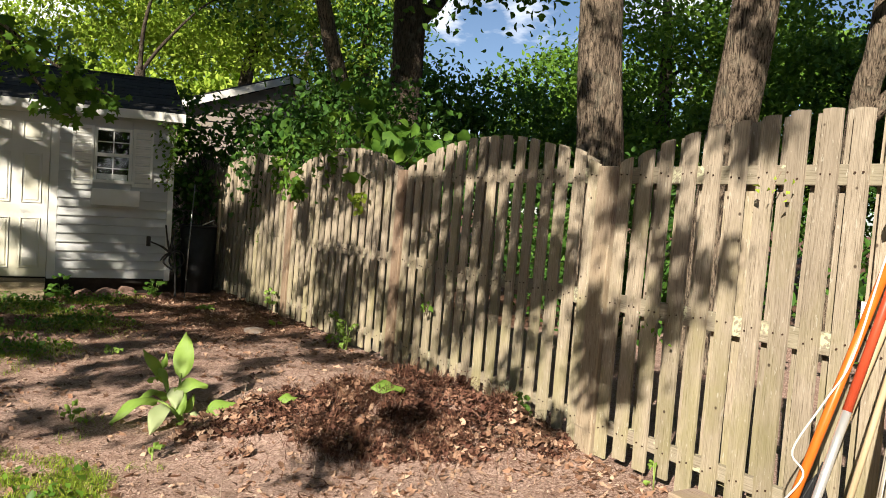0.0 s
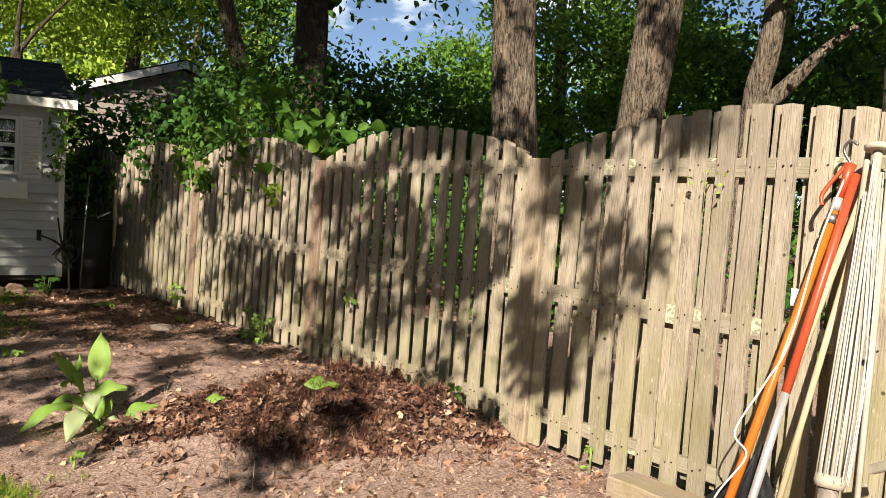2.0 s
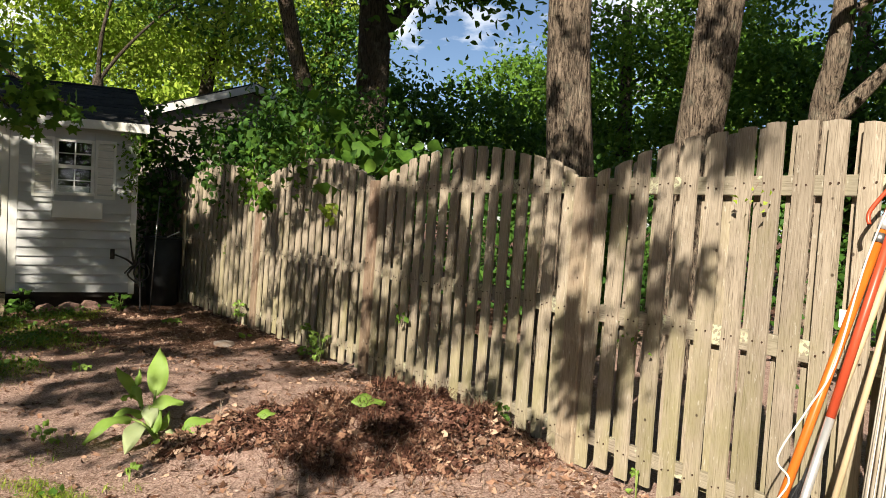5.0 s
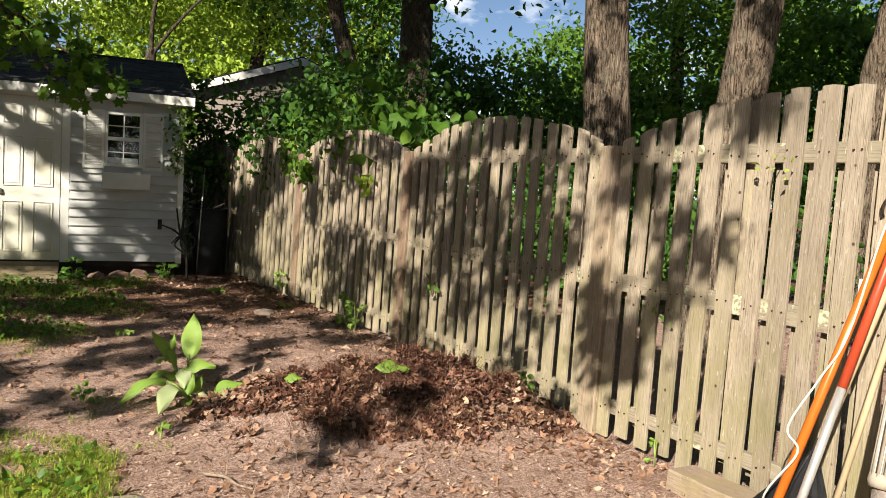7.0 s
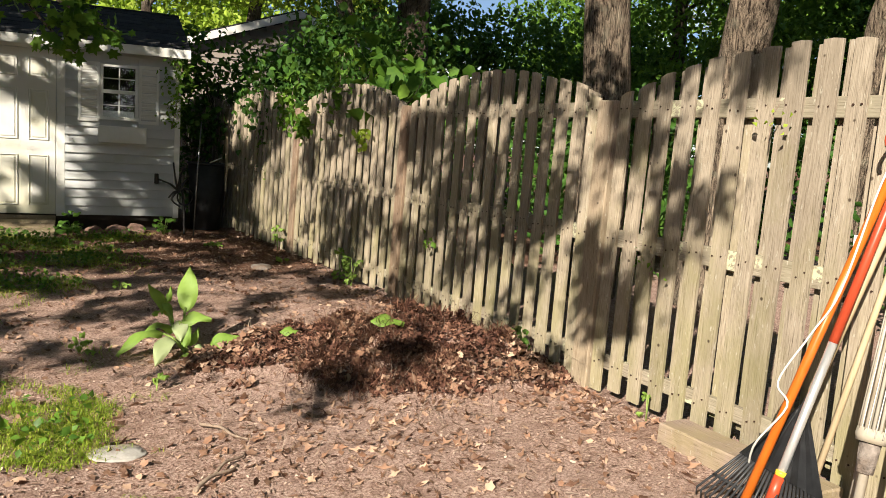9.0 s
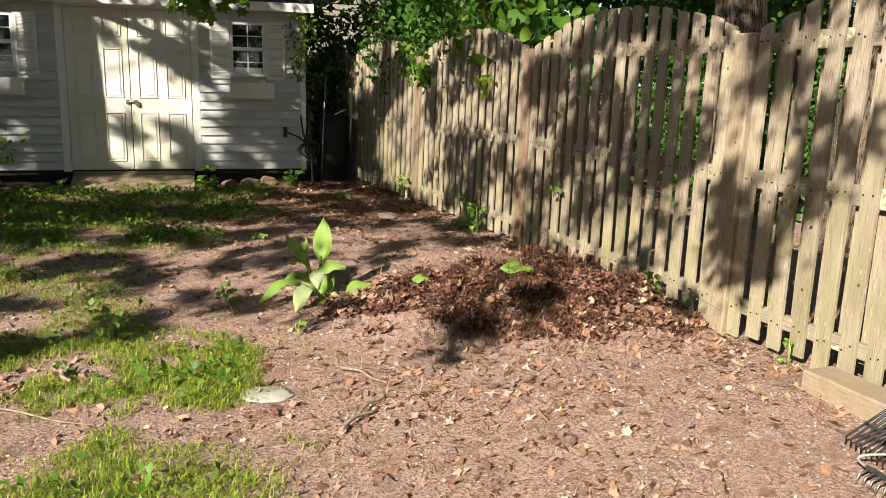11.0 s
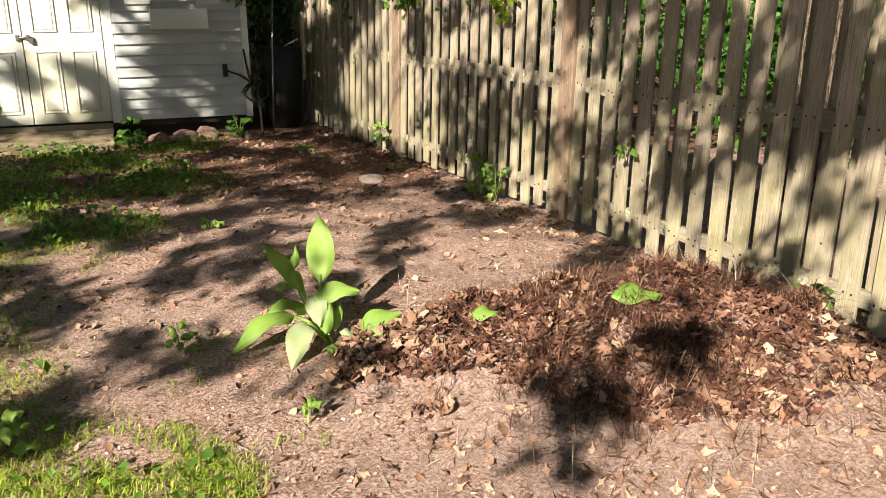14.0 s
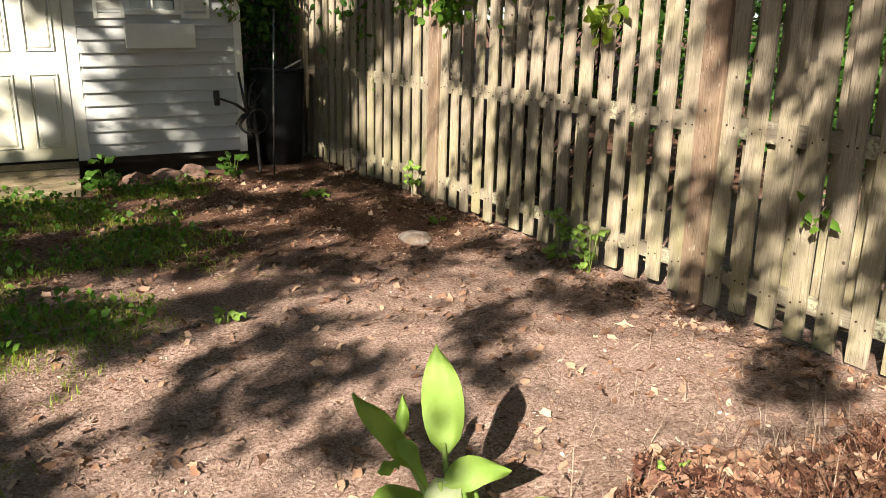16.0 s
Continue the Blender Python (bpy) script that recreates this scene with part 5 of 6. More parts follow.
def weed(label, x, y, n, size, seed, mat, high=0.12):
    r = random.Random(seed)
    ob = thing("weed", label, "weed", pose(x, y, ground_z(x, y)), "small weeds")
    for k in range(n):
        a = r.uniform(0, 6.283)
        q, z = r.uniform(0.01, 0.10) * size / 0.08, r.uniform(0.02, high)
        b = Vector((math.cos(a) * q * 0.4, math.sin(a) * q * 0.4, z))
        big_leaf(b, b + Vector((math.cos(a), math.sin(a), r.uniform(-0.2, 0.4))) * size * r.uniform(0.7, 1.2), size * 0.55, 0.01, (0, -0.3, 1), ob, mat)
        if k % 3 == 0:
            part("stem", tube([(0, 0, -0.01), b], 0.003, 5), M_STEM, ob)


def build_weeds():
    weed("bright green broad-leaved weed in thin grass", -3.08, 4.95, 13, 0.085, 1, M_PLANT, 0.16)
    weed("low green seedling in the dirt", -2.43, 5.55, 8, 0.06, 2, M_PLANT)
    weed("small green seedling in leaf litter", -2.12, 4.75, 5, 0.05, 3, M_PLANT, 0.08)
    weed("tuft of yellow-green weed at the fence foot", -0.12, 7.02, 14, 0.08, 4, M_PLANT, 0.26)
    weed("tuft of green weed at the fence foot", -0.10, 7.35, 14, 0.08, 5, M_PLANT, 0.30)
    weed("dark green weed growing under the fence", -0.10, 4.42, 12, 0.07, 6, M_COVER, 0.16)
    weed("yellow-green weed beside the fence post", -0.18, 9.0, 11, 0.08, 7, M_PLANT, 0.3)
    weed("weed sprig at the shaded fence foot", -0.35, 8.3, 8, 0.06, 8, M_PLANT, 0.06)
    weed("pale green weed in the dirt path", -0.75, 9.5, 8, 0.08, 9, M_PLANT, 0.05)
    weed("dark green fern-like weed beside the ramp", -2.12, 10.45, 20, 0.12, 10, M_COVER, 0.28)
    weed("leafy weed under the shed corner", -1.12, 10.45, 16, 0.10, 11, M_COVER, 0.18)
    weed("small weed in shaded soil", -2.0, 7.2, 7, 0.06, 12, M_PLANT, 0.06)
    weed("weed in front of the shed skid", -3.75, 10.4, 12, 0.09, 13, M_PLANT, 0.15)
    weed("green sprig beside the timber edging", -0.06, 3.33, 4, 0.035, 14, M_PLANT, 0.16)
    weed("tiny seedling by the plant", -1.28, 5.2, 4, 0.05, 15, M_PLANT, 0.03)
    # fresh leaf dropped on the mound
    lf = thing("green_leaf", "fresh yellow-green leaf lying on the dead leaf mound", "leaf", pose(-0.92, 4.50, 0.0))
    z = ground_z(-0.92, 4.5) + 0.085
    big_leaf((-0.10, 0.04, z - 0.015), (0.08, -0.03, z - 0.02), 0.09, 0.010, (-0.2, -0.5, 1), lf, M_PLANT)
    lf = thing("green_leaf", "wilted green leaf on the dead leaf mound", "leaf", pose(-1.38, 4.82, 0.0))
    z = ground_z(-1.38, 4.82) + 0.07
    big_leaf((-0.06, 0.03, z), (0.05, -0.02, z), 0.06, 0.01, (-0.2, -0.5, 1), lf, M_PLANT)


build_weeds()


def vine(label, y0, z0, r, n, seed, leaf=0.07, mat=None):
    rng = np.random.default_rng(seed)
    ob = thing("vine", label, "vine", pose(-0.02, y0, z0), "vines on the fence")
    pts = np.stack([-np.abs(rng.normal(0.0, 0.2 * r + 0.015, n)) - 0.008, rng.normal(0, r, n), rng.normal(0, r * 0.75, n)], axis=1)
    part("foliage", leaves_mesh("foliage", pts, leaf, rng, 0.7, 0.4), mat or M_LEAF, ob)
    part("stem", tube(bend([(0.0, -r * 0.2, r * 1.2), (-0.012, 0.01, 0), (-0.012, r * 0.3, -r * 2.0)], 5), 0.0025, 5), M_TWIG, ob)


def build_vines():
    vine("vine hanging over the fence top", 8.72, 1.40, 0.11, 90, 1, 0.075)
    vine("vine spilling over the fence post", 9.2, 1.58, 0.18, 110, 2, 0.075)
    vine("small leafy sprig between pickets", 7.12, 1.29, 0.06, 22, 3, 0.08, M_LEAF_BRIGHT)
    vine("thin vine growing through the pickets", 3.42, 0.76, 0.05, 9, 4, 0.028)
    vine("thin climbing vine on a picket", 2.80, 1.46, 0.05, 9, 5, 0.03, M_LEAF_BRIGHT)
    vine("sparse vine on the shaded fence", 10.05, 1.0, 0.16, 40, 6, 0.07)
    vine("vine tangle along the fence top", 10.5, 1.6, 0.35, 240, 7, 0.08, M_LEAF_DARK)
    vine("vine creeping over the arched fence top", 7.75, 1.75, 0.25, 90, 8, 0.07)
    vine("green sprig low on the fence", 5.75, 0.55, 0.04, 10, 9, 0.05)
    # creeper on the shed corner
    rng = np.random.default_rng(77)
    ob = thing("creeper", "leafy creeper hanging on the shed corner", "vine", pose(-0.98, 10.78, 1.7))
    pts = np.concatenate([np.stack([rng.normal(0.06, 0.10, 160), rng.normal(-0.03, 0.05, 160), rng.normal(0.18, 0.18, 160)], axis=1),
                          np.stack([rng.normal(0.0, 0.07, 70), rng.normal(-0.03, 0.03, 70), rng.uniform(-0.45, 0.1, 70)], axis=1)])
    part("foliage", leaves_mesh("foliage", pts, 0.06, rng, 0.6, 0.3), M_LEAF, ob)
    part("stem", tube(bend([(0.1, 0, 0.4), (0.05, -0.02, 0.0), (-0.02, -0.02, -0.45)], 6), 0.006, 5), M_TWIG, ob)
    # shrub sprigs round the big trunk by the shed
    bush("straggly green shrub between tree trunk and shed", (-4.75, 10.0, 0), [((-4.62, 10.1, 1.0), (0.2, 0.2, 0.38)), ((-4.55, 10.05, 0.55), (0.3, 0.25, 0.25))], 0.085, 171, M_LEAF, 120, 22, 0.12)
    bush("dark leafy shrub at the foot of the tree trunk", (-5.0, 9.3, 0), [((-5.0, 9.3, 0.28), (0.45, 0.35, 0.25)), ((-5.2, 9.0, 0.6), (0.25, 0.25, 0.3))], 0.09, 172, M_LEAF_DARK, 60, 24, 0.13)


build_vines()


def lobed_leaves(name, pts, size, rng):
    """Maple-like leaves with five points."""
    n = len(pts)
    prof = [(0.0, -0.5), (0.20, -0.30), (0.50, -0.25), (0.33, 0.0), (0.48, 0.25), (0.17, 0.2), (0.0, 0.55), (-0.17, 0.2), (-0.48, 0.25), (-0.33, 0.0), (-0.50, -0.25), (-0.20, -0.30)]
    d = unit(rng.normal(size=(n, 3)) * 0.8 + np.array([0.2, -0.2, -0.7]))
    nn = unit(rng.normal(size=(n, 3)) * 0.6 + np.array([-0.2, -0.4, 0.8]))
    w = unit(np.cross(nn, d))
    nn = np.cross(d, w)
    s = (size * rng.uniform(0.6, 1.3, n))[:, None]
    v = [pts] + [pts + (w * a + d * b + nn * (-0.25 * (a * a + b * b))) * s for a, b in prof]
    v = np.stack(v, axis=1)
    base = np.arange(n)[:, None] * 13
    f = np.concatenate([base + np.array((0, 1 + k, 1 + (k + 1) % 12)) for k in range(12)], axis=1).reshape(-1, 3)
    return raw_mesh(name, v.reshape(-1, 3), f)


def build_bough():
    rng = np.random.default_rng(55)
    ob = thing("bough", "low maple bough hanging in front of the shed roof", "branch", pose(-3.0, 9.0, 2.8))
    off = np.array((-3.0, 9.0, 2.8))
    for p in ([(-3.6, 9.2, 2.95), (-2.9, 9.0, 2.72), (-2.4, 8.95, 2.38), (-1.85, 8.9, 2.12)], [(-2.9, 9.0, 2.72), (-2.5, 9.1, 2.2), (-2.2, 9.0, 1.9)], [(-3.2, 9.1, 2.8), (-3.1, 8.8, 2.5), (-2.9, 8.7, 2.3)]):
        pp = bend([Vector(q) - Vector(off) for q in p], 6)
        part("twig", tube(pp, [0.022 * (1 - 0.7 * i / len(pp)) for i in range(len(pp))], 6), M_BARK, ob)
    blobs = [((-2.62, 9.0, 2.45), (0.32, 0.25, 0.22), 80), ((-2.2, 9.0, 2.26), (0.30, 0.22, 0.20), 80), ((-1.9, 8.95, 2.08), (0.16, 0.16, 0.13), 30), ((-2.28, 9.0, 1.98), (0.22, 0.18, 0.14), 45), ((-3.0, 8.9, 2.5), (0.25, 0.25, 0.25), 60), ((-3.3, 9.1, 2.8), (0.3, 0.3, 0.3), 70)]
    pts = np.concatenate([np.array(c) + np.clip(rng.normal(0, 0.6, (n, 3)), -1.2, 1.2) * np.array(r) for c, r, n in blobs]) - off
    part("foliage", lobed_leaves("foliage", pts, 0.13, rng), M_LEAF, ob)


build_bough()


# ---- tools against the fence ----
M_ORANGE = surface("orange_fibreglass", [(0.3, (0.484, 0.101, 0.00936)), (0.7, (0.546, 0.14, 0.0156))], 30, (1, 1, 0.2), 0.35, 0.05, 0.001, 0, None, 1, 0, 0.5)
M_RED = surface("red_orange_fibreglass", [(0.3, (0.39, 0.0468, 0.0172)), (0.7, (0.468, 0.0702, 0.0273))], 30, (1, 1, 0.2), 0.4, 0.05, 0.001, 0, None, 1, 0, 0.5)
M_SILVER = surface("bare_aluminium", [(0.3, (0.62, 0.62, 0.63)), (0.7, (0.80, 0.80, 0.80))], 30, (1, 1, 0.2), 0.35, 0.05, 0.001, 0.7)
M_IVORY = surface("ivory_plastic_coating", [(0.3, (0.39, 0.351, 0.289)), (0.7, (0.515, 0.476, 0.413))], 30, (1, 1, 0.1), 0.55, 0.06, 0.001, 0, (0.312, 0.257, 0.187), 6)
M_BLACK = surface("black_rake_plastic", [(0.3, (0.022, 0.023, 0.026)), (0.7, (0.045, 0.046, 0.05))], 25, (1, 1, 1), 0.45, 0.08, 0.001)
M_IRON = surface("black_wrought_iron", [(0.3, (0.010, 0.010, 0.011)), (0.7, (0.03, 0.027, 0.025))], 40, (1, 1, 1), 0.6, 0.2, 0.001)
M_HANDLE = surface("pale_wood_handle", [(0.3, (0.39, 0.296, 0.179)), (0.7, (0.515, 0.413, 0.273))], 50, (1, 1, 0.08), 0.6, 0.15, 0.001)
M_ROPE = surface("white_cord", [(0.3, (0.515, 0.499, 0.452)), (0.7, (0.624, 0.608, 0.562))], 80)
M_STONE = surface("mossy_grey_stone", [(0.3, (0.125, 0.101, 0.0858)), (0.7, (0.328, 0.281, 0.25))], 22, (1, 1, 1), 0.95, 0.9, 0.02, 0, (0.187, 0.125, 0.0858), 7)
M_PALE_STONE = surface("pale_grey_stone", [(0.3, (0.30, 0.28, 0.26)), (0.7, (0.48, 0.46, 0.43))], 26, (1, 1, 1), 0.95, 0.6, 0.01, 0, (0.30, 0.24, 0.20), 9)
M_FIELD = surface("reddish_fieldstone", [(0.3, (0.11, 0.06, 0.045)), (0.7, (0.30, 0.19, 0.16))], 22, (1, 1, 1), 0.95, 0.9, 0.02, 0, (0.13, 0.08, 0.055), 7)
M_TIMBER = wood_grey("mossy_edging_timber", (0.484, 0.382, 0.328), (0.39, 0.304, 0.254), (0.203, 0.14, 0.109), (0.359, 0.312, 0.125), "Y", 0.6)
M_BIN = surface("dark_grey_plastic_bin", [(0.3, (0.016, 0.017, 0.018)), (0.7, (0.03, 0.031, 0.033))], 10, (1, 1, 1), 0.6, 0.1, 0.002)


def rod(a, b, r, mat, parent, name, label="", segs=10):
    return part(name, tube([Vector(a), Vector(a).lerp(Vector(b), 0.5), Vector(b)], r, segs), mat, parent, label)


def along(a, b, t):
    return Vector(a).lerp(Vector(b), t)


def build_tools():
    # orange pole pruner
    a, b = Vector((-0.55, 2.33, 0.03)), Vector((-0.085, 2.20, 1.36))
    saw = thing("pole_pruner", "orange fibreglass pole pruner with white cord leaning on the fence", "pole pruner")
    rod(a, b, 0.017, M_ORANGE, saw, "pole")
    part("end_cap", tube([a - (b - a) * 0.005, a + (b - a) * 0.03], 0.0195, 10), M_RED, saw)
    d = (b - a).normalized()
    part("collar", tube([b - d * 0.02, b + d * 0.03], 0.021, 10), M_SILVER, saw, "silver locking collar")
    part("clamp", tube([b - d * 0.07, b - d * 0.035], 0.022, 10), M_METAL, saw)
    h = Vector((-0.055, 2.175, 1.52))
    part("head", tube([b + d * 0.03, along(b, h, 0.6), h], [0.017, 0.015, 0.022], 10), M_RED, saw, "red-orange pruner head")
    part("hook", tube(bend([h, h + Vector((0.0, 0.03, 0.05)), h + Vector((0.0, 0.01, 0.085)), h + Vector((0, -0.02, 0.07))], 5), 0.006, 7), M_METAL, saw, "curved steel blade")
    part("lever", tube(bend([h + Vector((-0.005, 0.01, 0)), b + Vector((-0.01, 0.05, 0.05)), b + Vector((-0.02, 0.045, 0.0))], 5), 0.008, 7), M_RED, saw)
    cord = [h, along(a, b, 0.9) + Vector((-0.03, 0.0, 0)), along(a, b, 0.62) + Vector((-0.02, -0.02, 0)), along(a, b, 0.5) + Vector((-0.03, 0.01, 0)), along(a, b, 0.36) + Vector((-0.02, 0.06, 0)), along(a, b, 0.31) + Vector((-0.03, -0.02, 0)),
            along(a, b, 0.18) + Vector((-0.01, 0.05, 0)), Vector((-0.36, 2.46, 0.06)), Vector((-0.30, 2.55, 0.02))]
    part("cord", tube(bend(cord, 6), 0.0042, 6), M_ROPE, saw, "white pull cord")
    # bow rake with a red and silver handle
    a, m, b = Vector((-0.52, 2.23, 0.12)), Vector((-0.33, 2.20, 0.68)), Vector((-0.06, 2.15, 1.48))
    rake = thing("bow_rake", "steel bow rake with red and silver pole leaning on the fence", "rake")
    rod(a, m, 0.0155, M_SILVER, rake, "lower_pole", "bare silver pole section")
    rod(m, b, 0.0165, M_RED, rake, "upper_pole", "red-orange pole section")
    e = (m - a).normalized()
    part("sleeve", tube([a - e * 0.01, a + e * 0.10], 0.019, 10), M_RED, rake, "red and yellow label sleeve")
    part("sleeve_band", tube([a + e * 0.10, a + e * 0.118], 0.0192, 10), M_YELLOW, rake)
    left, right, y_bar = Vector((-0.63, 2.36, 0.03)), Vector((-0.66, 1.97, 0.04)), 0
    part("bow", tube(bend([a, Vector((-0.585, 2.39, 0.055)), Vector((-0.615, 2.41, 0.035)), left], 6), 0.005, 7), M_SILVER, rake)
    part("bow", tube(bend([a, Vector((-0.60, 2.05, 0.10)), Vector((-0.64, 1.98, 0.06)), right], 6), 0.005, 7), M_SILVER, rake)
    part("bar", tube([left, right], 0.009, 8), M_METAL, rake)
    for k in range(14):
        p = along(left, right, (k + 0.5) / 14)
        part("tine", tube([p, p + Vector((-0.045, 0.0, -0.012)), p + Vector((-0.06, 0, -0.05))], [0.005, 0.0045, 0.002], 6), M_METAL, rake)
    # black leaf rake
    fan = thing("leaf_rake", "black plastic fan rake with pale wooden handle leaning on the fence", "rake")
    apex = Vector((-0.31, 2.29, 0.42))
    rod(apex - Vector((0.02, 0, 0.06)), Vector((-0.045, 2.10, 1.50)), 0.013, M_HANDLE, fan, "handle", "pale wooden handle")
    l0, r0 = Vector((-0.51, 2.58, 0.02)), Vector((-0.66, 1.86, 0.02))
    bm = bmesh.new()
    cols, nc = [], 12
    for k in range(nc + 1):
        t = k / nc
        foot = along(l0, r0, t)
        col = []
        for q in (0.0, 0.28, 0.55):
            p = apex.lerp(foot, q) + (r0 - l0) * 0.04 * (t - 0.5)
            p += Vector((-0.02, 0, 0.01)) * math.sin(math.pi * t) + Vector((-0.004, 0, 0.004)) * (k % 2)
            col.append(bm.verts.new(p))
        cols.append(col)
    for p, q in zip(cols, cols[1:]):
        for i in range(2):
            bm.faces.new((p[i], q[i], q[i + 1], p[i + 1]))
    bmesh.ops.solidify(bm, geom=bm.faces[:], thickness=0.004)
    part("fan", bm, M_BLACK, fan, "ribbed black plastic fan")
    for k in range(26):
        t = k / 25
        foot = along(l0, r0, t)
        s = apex.lerp(foot, 0.54) + Vector((-0.012, 0, 0.006)) * math.sin(math.pi * t)
        part("tine", tube([s, along(s, foot, 0.5), along(s, foot, 0.92), foot + Vector((0.02, 0.0, -0.02))], [0.0055, 0.005, 0.0045, 0.003], 6), M_BLACK, fan)
    part("brace", tube(bend([apex.lerp(l0, 0.8), apex.lerp(along(l0, r0, 0.5), 0.78), apex.lerp(r0, 0.8)], 6), 0.006, 6), M_BLACK, fan)
    part("socket", tube([apex - Vector((0.05, 0.0, 0.10)), apex + Vector((0.015, -0.01, 0.05))], [0.02, 0.017], 10), M_BLACK, fan)
    # folded rotary clothes dryer
    dryer = thing("clothes_dryer", "folded ivory rotary clothes dryer leaning on the fence", "clothes dryer")
    top, low = Vector((-0.075, 2.07, 1.575)), Vector((-0.36, 2.0, 0.42))
    ax = (top - low).normalized()
    rod(low - ax * 0.30, top, 0.016, M_IVORY, dryer, "mast")
    part("hub", tube([top - ax * 0.012, top + ax * 0.004, top + ax * 0.016], [0.046, 0.050, 0.03], 12), M_IVORY, dryer, "round plastic top hub")
    part("hub", tube([low - ax * 0.02, low + ax * 0.0, low + ax * 0.025], [0.046, 0.052, 0.048], 12), M_IVORY, dryer, "round plastic lower hub")
    part("socket", tube([low - ax * 0.12, low - ax * 0.02], [0.028, 0.034], 12), M_STONE, dryer)
    part("sleeve", tube([Vector((-0.205, 2.035, 1.0)), Vector((-0.19, 2.035, 1.055))], 0.022, 10), M_SILVER, dryer, "silver sleeve")
    u = ax.cross(Vector((0, 1, 0))).normalized()
    w = ax.cross(u)
    r = random.Random(2)
    for k in range(12):
        ang = 2 * math.pi * k / 12
        o = u * math.cos(ang) + w * math.sin(ang)
        hi = low.lerp(top, r.uniform(0.70, 0.97))
        part("arm", tube([low + o * 0.042 + ax * 0.01, low.lerp(hi, 0.5) + o * 0.036, hi + o * 0.018], [0.0065, 0.006, 0.0055], 6), M_IVORY, dryer)
        part("line", tube(bend([low + o * 0.048 + w * 0.01, low.lerp(hi, 0.4) + o * 0.05 + w * 0.015, hi + o * 0.026], 4), 0.0022, 5), M_ROPE, dryer)
    part("strut", tube([Vector((-0.05, 2.035, 1.57)), Vector((-0.31, 1.93, 0.2))], 0.011, 8), M_IVORY, dryer)
    part("strut", tube([Vector((-0.055, 2.115, 1.56)), Vector((-0.34, 2.06, 0.1))], 0.011, 8), M_IVORY, dryer)
    bm = block(-0.012, 0.012, -0.14, 0.0, -0.016, 0.016, 0.004)
    ob = part("arm_bracket", bm, M_IVORY, dryer, "ivory arm sticking out sideways")
    ob.matrix_basis = Matrix.Translation((-0.25, 1.92, 0.47)) @ pose(0, 0, 0, -28, 0, -24)
    # second pale pole behind
    pole = thing("wooden_pole", "slim pale wooden pole leaning on the fence", "pole")
    rod((-0.30, 2.26, 0.02), (-0.03, 2.10, 1.46), 0.012, M_HANDLE, pole, "shaft")
    tag = thing("paper_tag", "small white plastic tag on the fence", "tag", pose(-0.012, 2.37, 1.0, 0, 0, 0))
    part("card", block(-0.003, 0.0, -0.02, 0.02, -0.04, 0.03, 0.001), M_WHITE, tag)


M_YELLOW = surface("yellow_label_band", [(0.3, (0.75, 0.50, 0.03)), (0.7, (0.82, 0.60, 0.06))], 30, (1, 1, 1), 0.4, 0.0)
build_tools()


def lump(r, seed, flat=0.6, sub=3):
    bm = bmesh.new()
    bmesh.ops.create_icosphere(bm, subdivisions=sub, radius=1.0)
    for v in bm.verts:
        k = 1 + 0.28 * noise.noise(v.co * 1.3 + Vector((seed, 0, 0))) + 0.10 * noise.noise(v.co * 4 + Vector((0, seed, 0)))
        v.co = Vector((v.co.x * r[0], v.co.y * r[1], max(v.co.z, -0.5) * r[2])) * k
    for f in bm.faces:
        f.smooth = True
    return bm


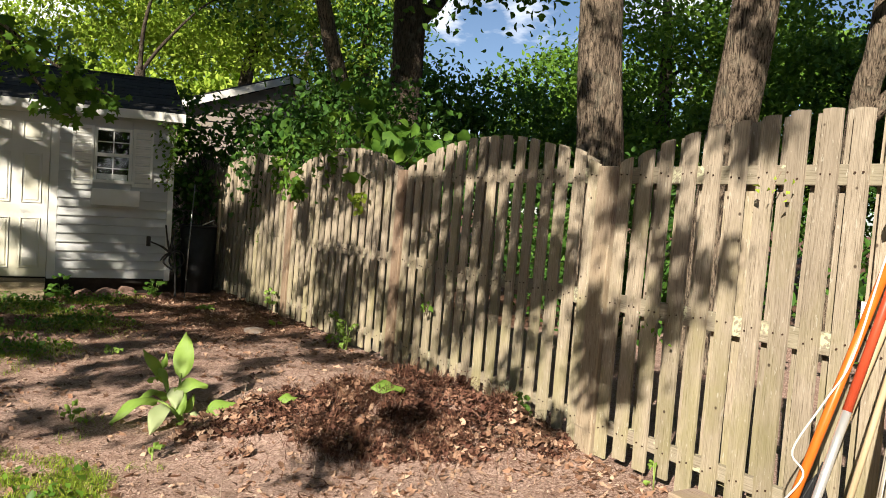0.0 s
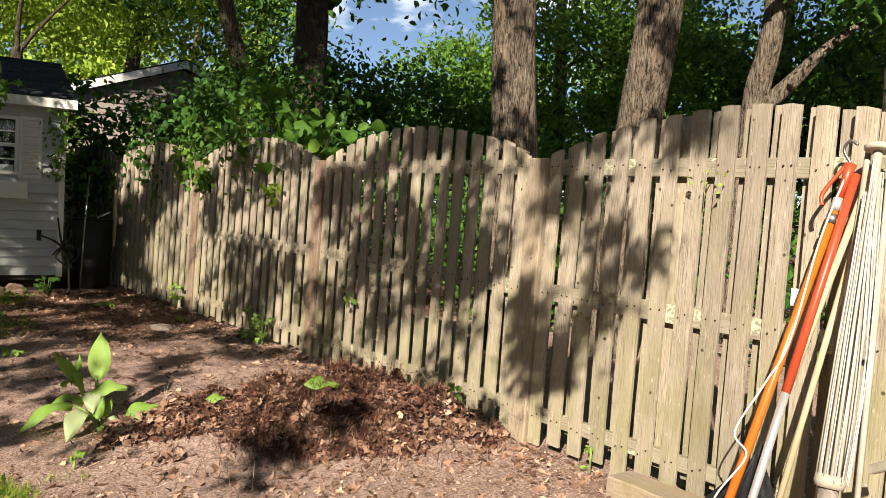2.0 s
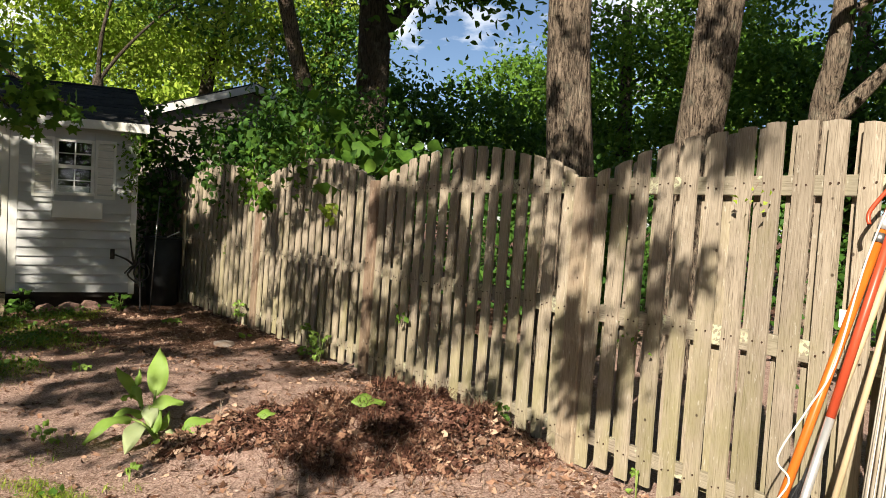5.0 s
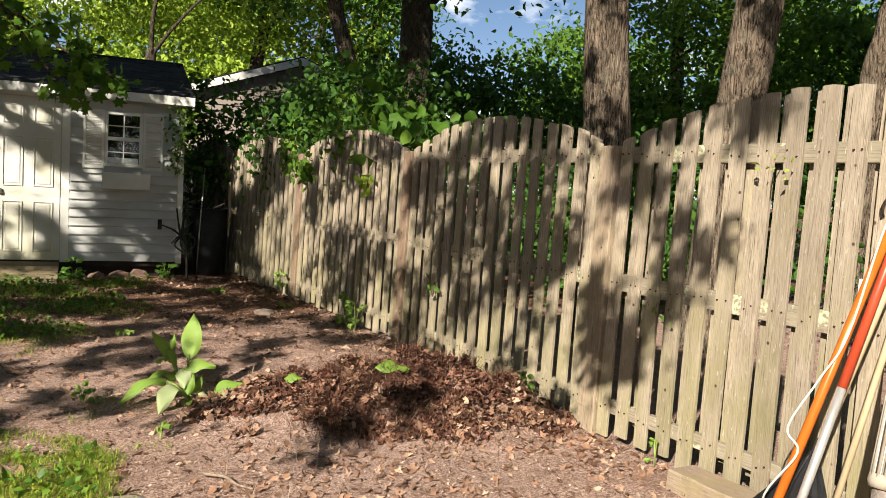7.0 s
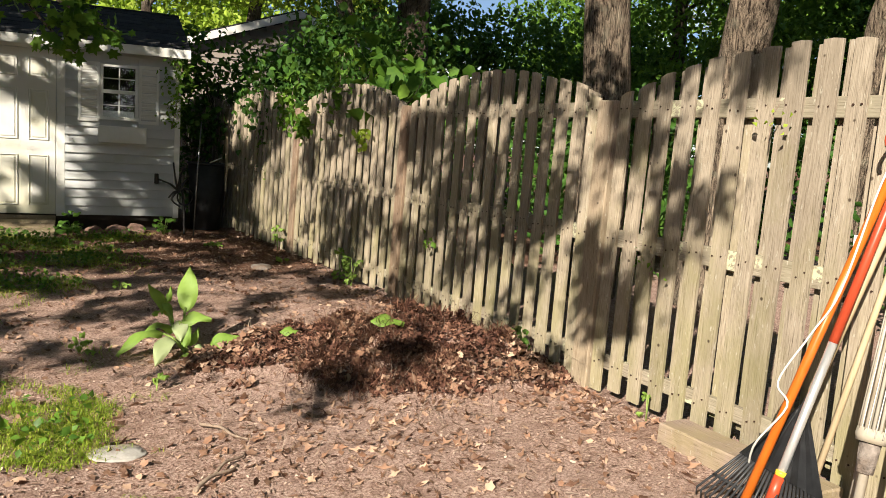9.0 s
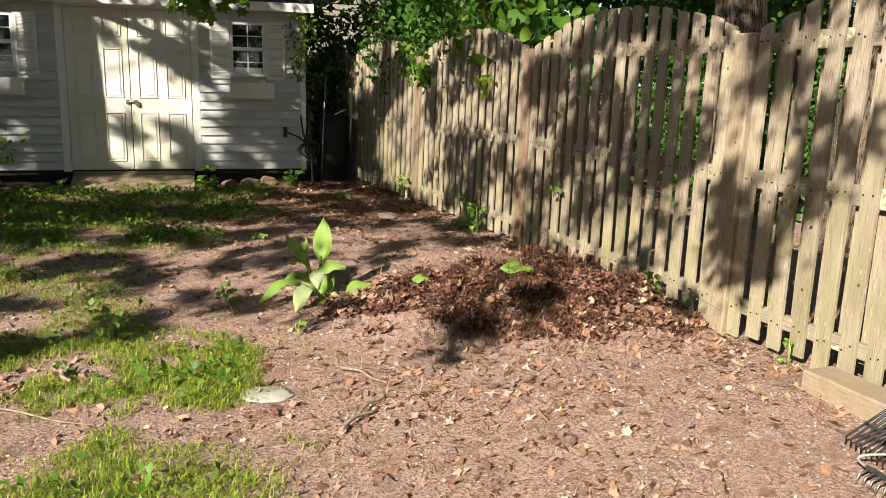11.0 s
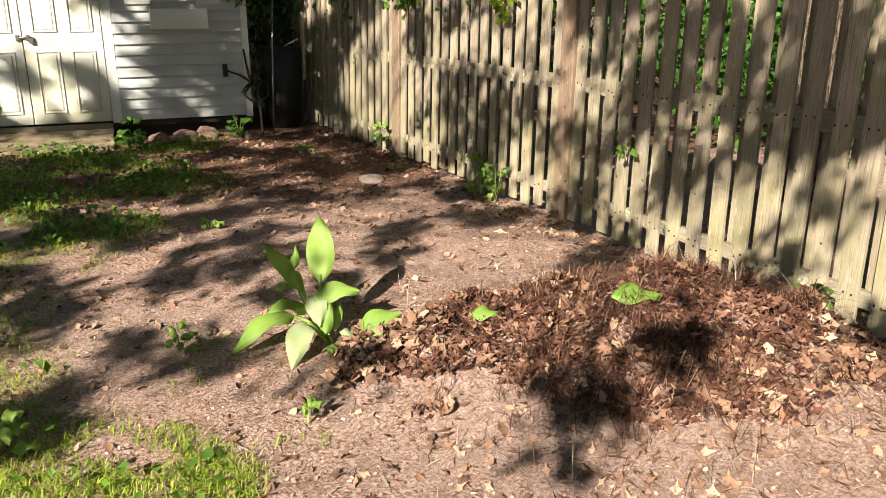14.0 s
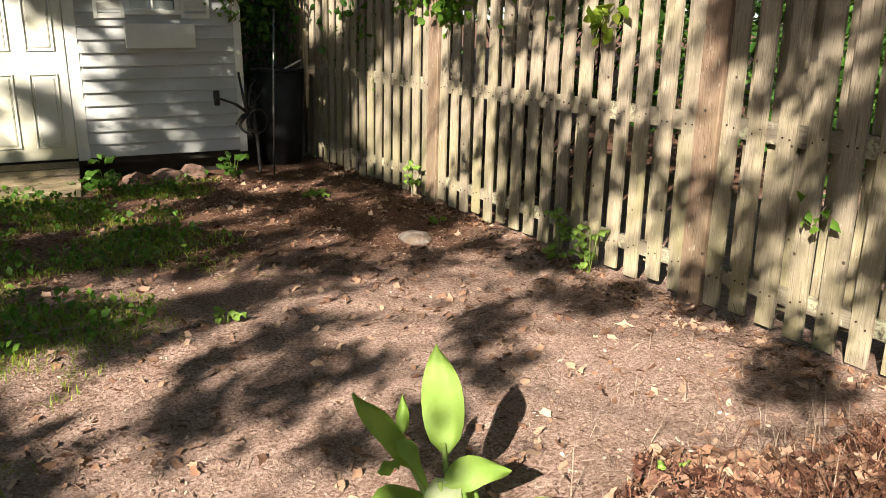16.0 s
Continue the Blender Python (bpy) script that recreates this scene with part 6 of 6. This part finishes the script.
def build_small():
    beam = thing("edging_timber", "short mossy edging timber lying along the fence", "timber", pose(-0.21, 2.28, 0, 0, 0, 0))
    bm = bmesh.new()
    box(bm, 0.0, 0.17, 0.0, 0.82, -0.03, 0.082, 0.008)
    bmesh.ops.subdivide_edges(bm, edges=[e for e in bm.edges if e.calc_length() > 0.3], cuts=10)
    for v in bm.verts:
        v.co += Vector((0.006 * noise.noise(v.co * 9), 0.01 * noise.noise(v.co * 7 + Vector((3, 0, 0))), 0.008 * noise.noise(v.co * 8 + Vector((0, 5, 0)))))
    part("beam", bm, M_TIMBER, beam)
    for i, (x, y, r, lab) in enumerate([(-2.40, 3.95, (0.12, 0.09, 0.014), "flat pale grey stone half sunk in dirt"), (-1.18, 4.42, (0.09, 0.06, 0.015), "small grey stone at the mound edge"), (-0.62, 8.1, (0.16, 0.10, 0.03), "flat stepping stone in the shaded path"),
                                        (-1.62, 10.62, (0.19, 0.12, 0.09), "brown fieldstone under the shed edge"), (-1.40, 10.72, (0.12, 0.10, 0.09), "rough reddish stone under the shed edge"), (-1.86, 10.72, (0.10, 0.09, 0.07), "small stone beside the ramp"),
                                        (-1.0, 10.5, (0.10, 0.08, 0.05), "mossy stone at the shed corner")]):
        ob = thing("stone", lab, "stone", pose(x, y, ground_z(x, y) + r[2] * 0.2, 0, 0, 37 * i))
        part("rock", lump(r, i * 3.1), M_PALE_STONE if i < 2 else M_STONE if i == 2 else M_FIELD, ob)
    for i, (x, y, ln, rad, yaw, lab) in enumerate([(-1.95, 4.02, 0.30, 0.009, -60, "dry grey stick lying on the dirt"), (-2.08, 3.55, 0.28, 0.010, 40, "split bark strip on the dirt"), (-2.0, 3.66, 0.24, 0.007, 45, "thin dry twig on the dirt"),
                                                   (-3.28, 4.42, 0.22, 0.016, -68, "broken weathered branch stub in the grass"), (-3.55, 5.0, 0.45, 0.009, 20, "dry branch lying in the grass"), (-3.4, 4.0, 0.7, 0.006, -35, "long pale stalk in the grass"),
                                                   (-0.45, 4.05, 0.35, 0.005, 25, "thin stalk on the leaf mound"), (-0.25, 4.95, 0.4, 0.006, 60, "dry twig against the fence foot"), (-2.9, 7.4, 0.8, 0.008, 8, "fallen thin branch at the lawn edge")]):
        ob = thing("stick", lab, "stick", pose(x, y, ground_z(x, y) + rad + 0.004, 0, 0, yaw), "fallen sticks")
        p = bend([(-ln / 2, 0, 0), (-ln * 0.1, 0.012, 0.012), (ln * 0.25, -0.01, 0.006), (ln / 2, 0.01, 0.0)], 4)
        bm = tube(p, [rad * (1 - 0.5 * k / len(p)) for k in range(len(p))], 7, 0.25, i)
        part("wood", bm, M_TWIG, ob)
        if i in (3, 4):
            part("side_twig", tube([(0, 0.01, 0.01), (ln * 0.12, ln * 0.22, 0.05)], [rad * 0.6, rad * 0.3], 6), M_TWIG, ob)
    # iron cultivator by the shed corner
    iron = thing("iron_cultivator", "old black iron hand cultivator propped at the shed corner", "garden tool", pose(-0.93, 10.55, 0))
    hub = Vector((-0.02, 0.0, 0.52))
    part("shaft", tube(bend([(0.06, 0.0, 0.0), (0.05, 0.0, 0.3), (0.02, 0.0, 0.62)], 5), 0.014, 8), M_IRON, iron)
    for tip, mid in (((-0.27, -0.04, 0.66), (-0.12, -0.03, 0.60)), ((-0.09, -0.05, 0.86), (-0.06, -0.04, 0.66)), ((0.05, -0.03, 0.80), (0.0, -0.02, 0.70)), ((-0.14, -0.06, 0.44), (-0.08, -0.03, 0.50)), ((0.10, -0.02, 0.70), (0.05, 0, 0.62)), ((0.0, -0.04, 0.33), (-0.10, -0.04, 0.42))):
        part("tine", tube(bend([hub, mid, tip], 5), [0.013] * 6 + [0.010] * 5, 7), M_IRON, iron)
    part("shoe", block(-0.30, -0.255, -0.06, -0.02, 0.60, 0.72, 0.006), M_IRON, iron)
    part("wheel", ring_mesh(0.10, 0.010), M_IRON, iron).matrix_basis = pose(0.06, 0.0, 0.45, 90, 0, 20)
    stake = thing("thin_stake", "thin grey stake standing beside the shed", "stake", pose(-0.78, 10.45, 0, 1, 2, 0))
    part("rod", tube([(0, 0, -0.05), (0, 0, 0.7), (0.01, 0, 1.36)], 0.008, 7), M_METAL, stake)
    b = thing("bin", "dark grey plastic bin in the gap behind the shed", "bin", pose(-0.50, 11.1, 0, 0, 0, 8))
    bm = bmesh.new()
    bmesh.ops.create_cone(bm, segments=16, radius1=0.18, radius2=0.23, depth=0.84, cap_ends=True, matrix=Matrix.Translation((0, 0, 0.42)))
    for f in bm.faces:
        f.smooth = len(f.verts) == 4
    part("body", bm, M_BIN, b)
    part("rim", ring_mesh(0.232, 0.014), M_BIN, b).matrix_basis = pose(0, 0, 0.84)
    rod((-0.05, -0.24, 0.86), (0.10, -0.25, 0.93), 0.008, M_WHITE, b, "grip", "pale bar across the rim")
    plank = thing("broken_board", "split pale board end hanging on the fence", "board", pose(-0.29, 10.95, 0.5))
    bm = bmesh.new()
    pr = [(0.0, 0.0), (0.03, 0.12), (0.035, 0.66), (0.0, 0.70), (-0.035, 0.62), (-0.045, 0.30), (-0.02, 0.16)]
    f = [bm.verts.new((-0.01, y, z)) for y, z in pr]
    g = [bm.verts.new((0.012, y, z)) for y, z in pr]
    bm.faces.new(f)
    bm.faces.new(g[::-1])
    for i in range(len(pr)):
        bm.faces.new((f[i], g[i], g[(i + 1) % len(pr)], f[(i + 1) % len(pr)]))
    part("splinter", bm, M_HANDLE, plank)


def ring_mesh(radius, thick):
    bm = bmesh.new()
    n, k = 24, 6
    rings = [[bm.verts.new(((radius + thick * math.cos(b)) * math.cos(a), (radius + thick * math.cos(b)) * math.sin(a), thick * math.sin(b))) for b in (2 * math.pi * j / k for j in range(k))] for a in (2 * math.pi * i / n for i in range(n))]
    for i in range(n):
        for j in range(k):
            bm.faces.new((rings[i][j], rings[(i + 1) % n][j], rings[(i + 1) % n][(j + 1) % k], rings[i][(j + 1) % k])).smooth = True
    return bm


build_small()
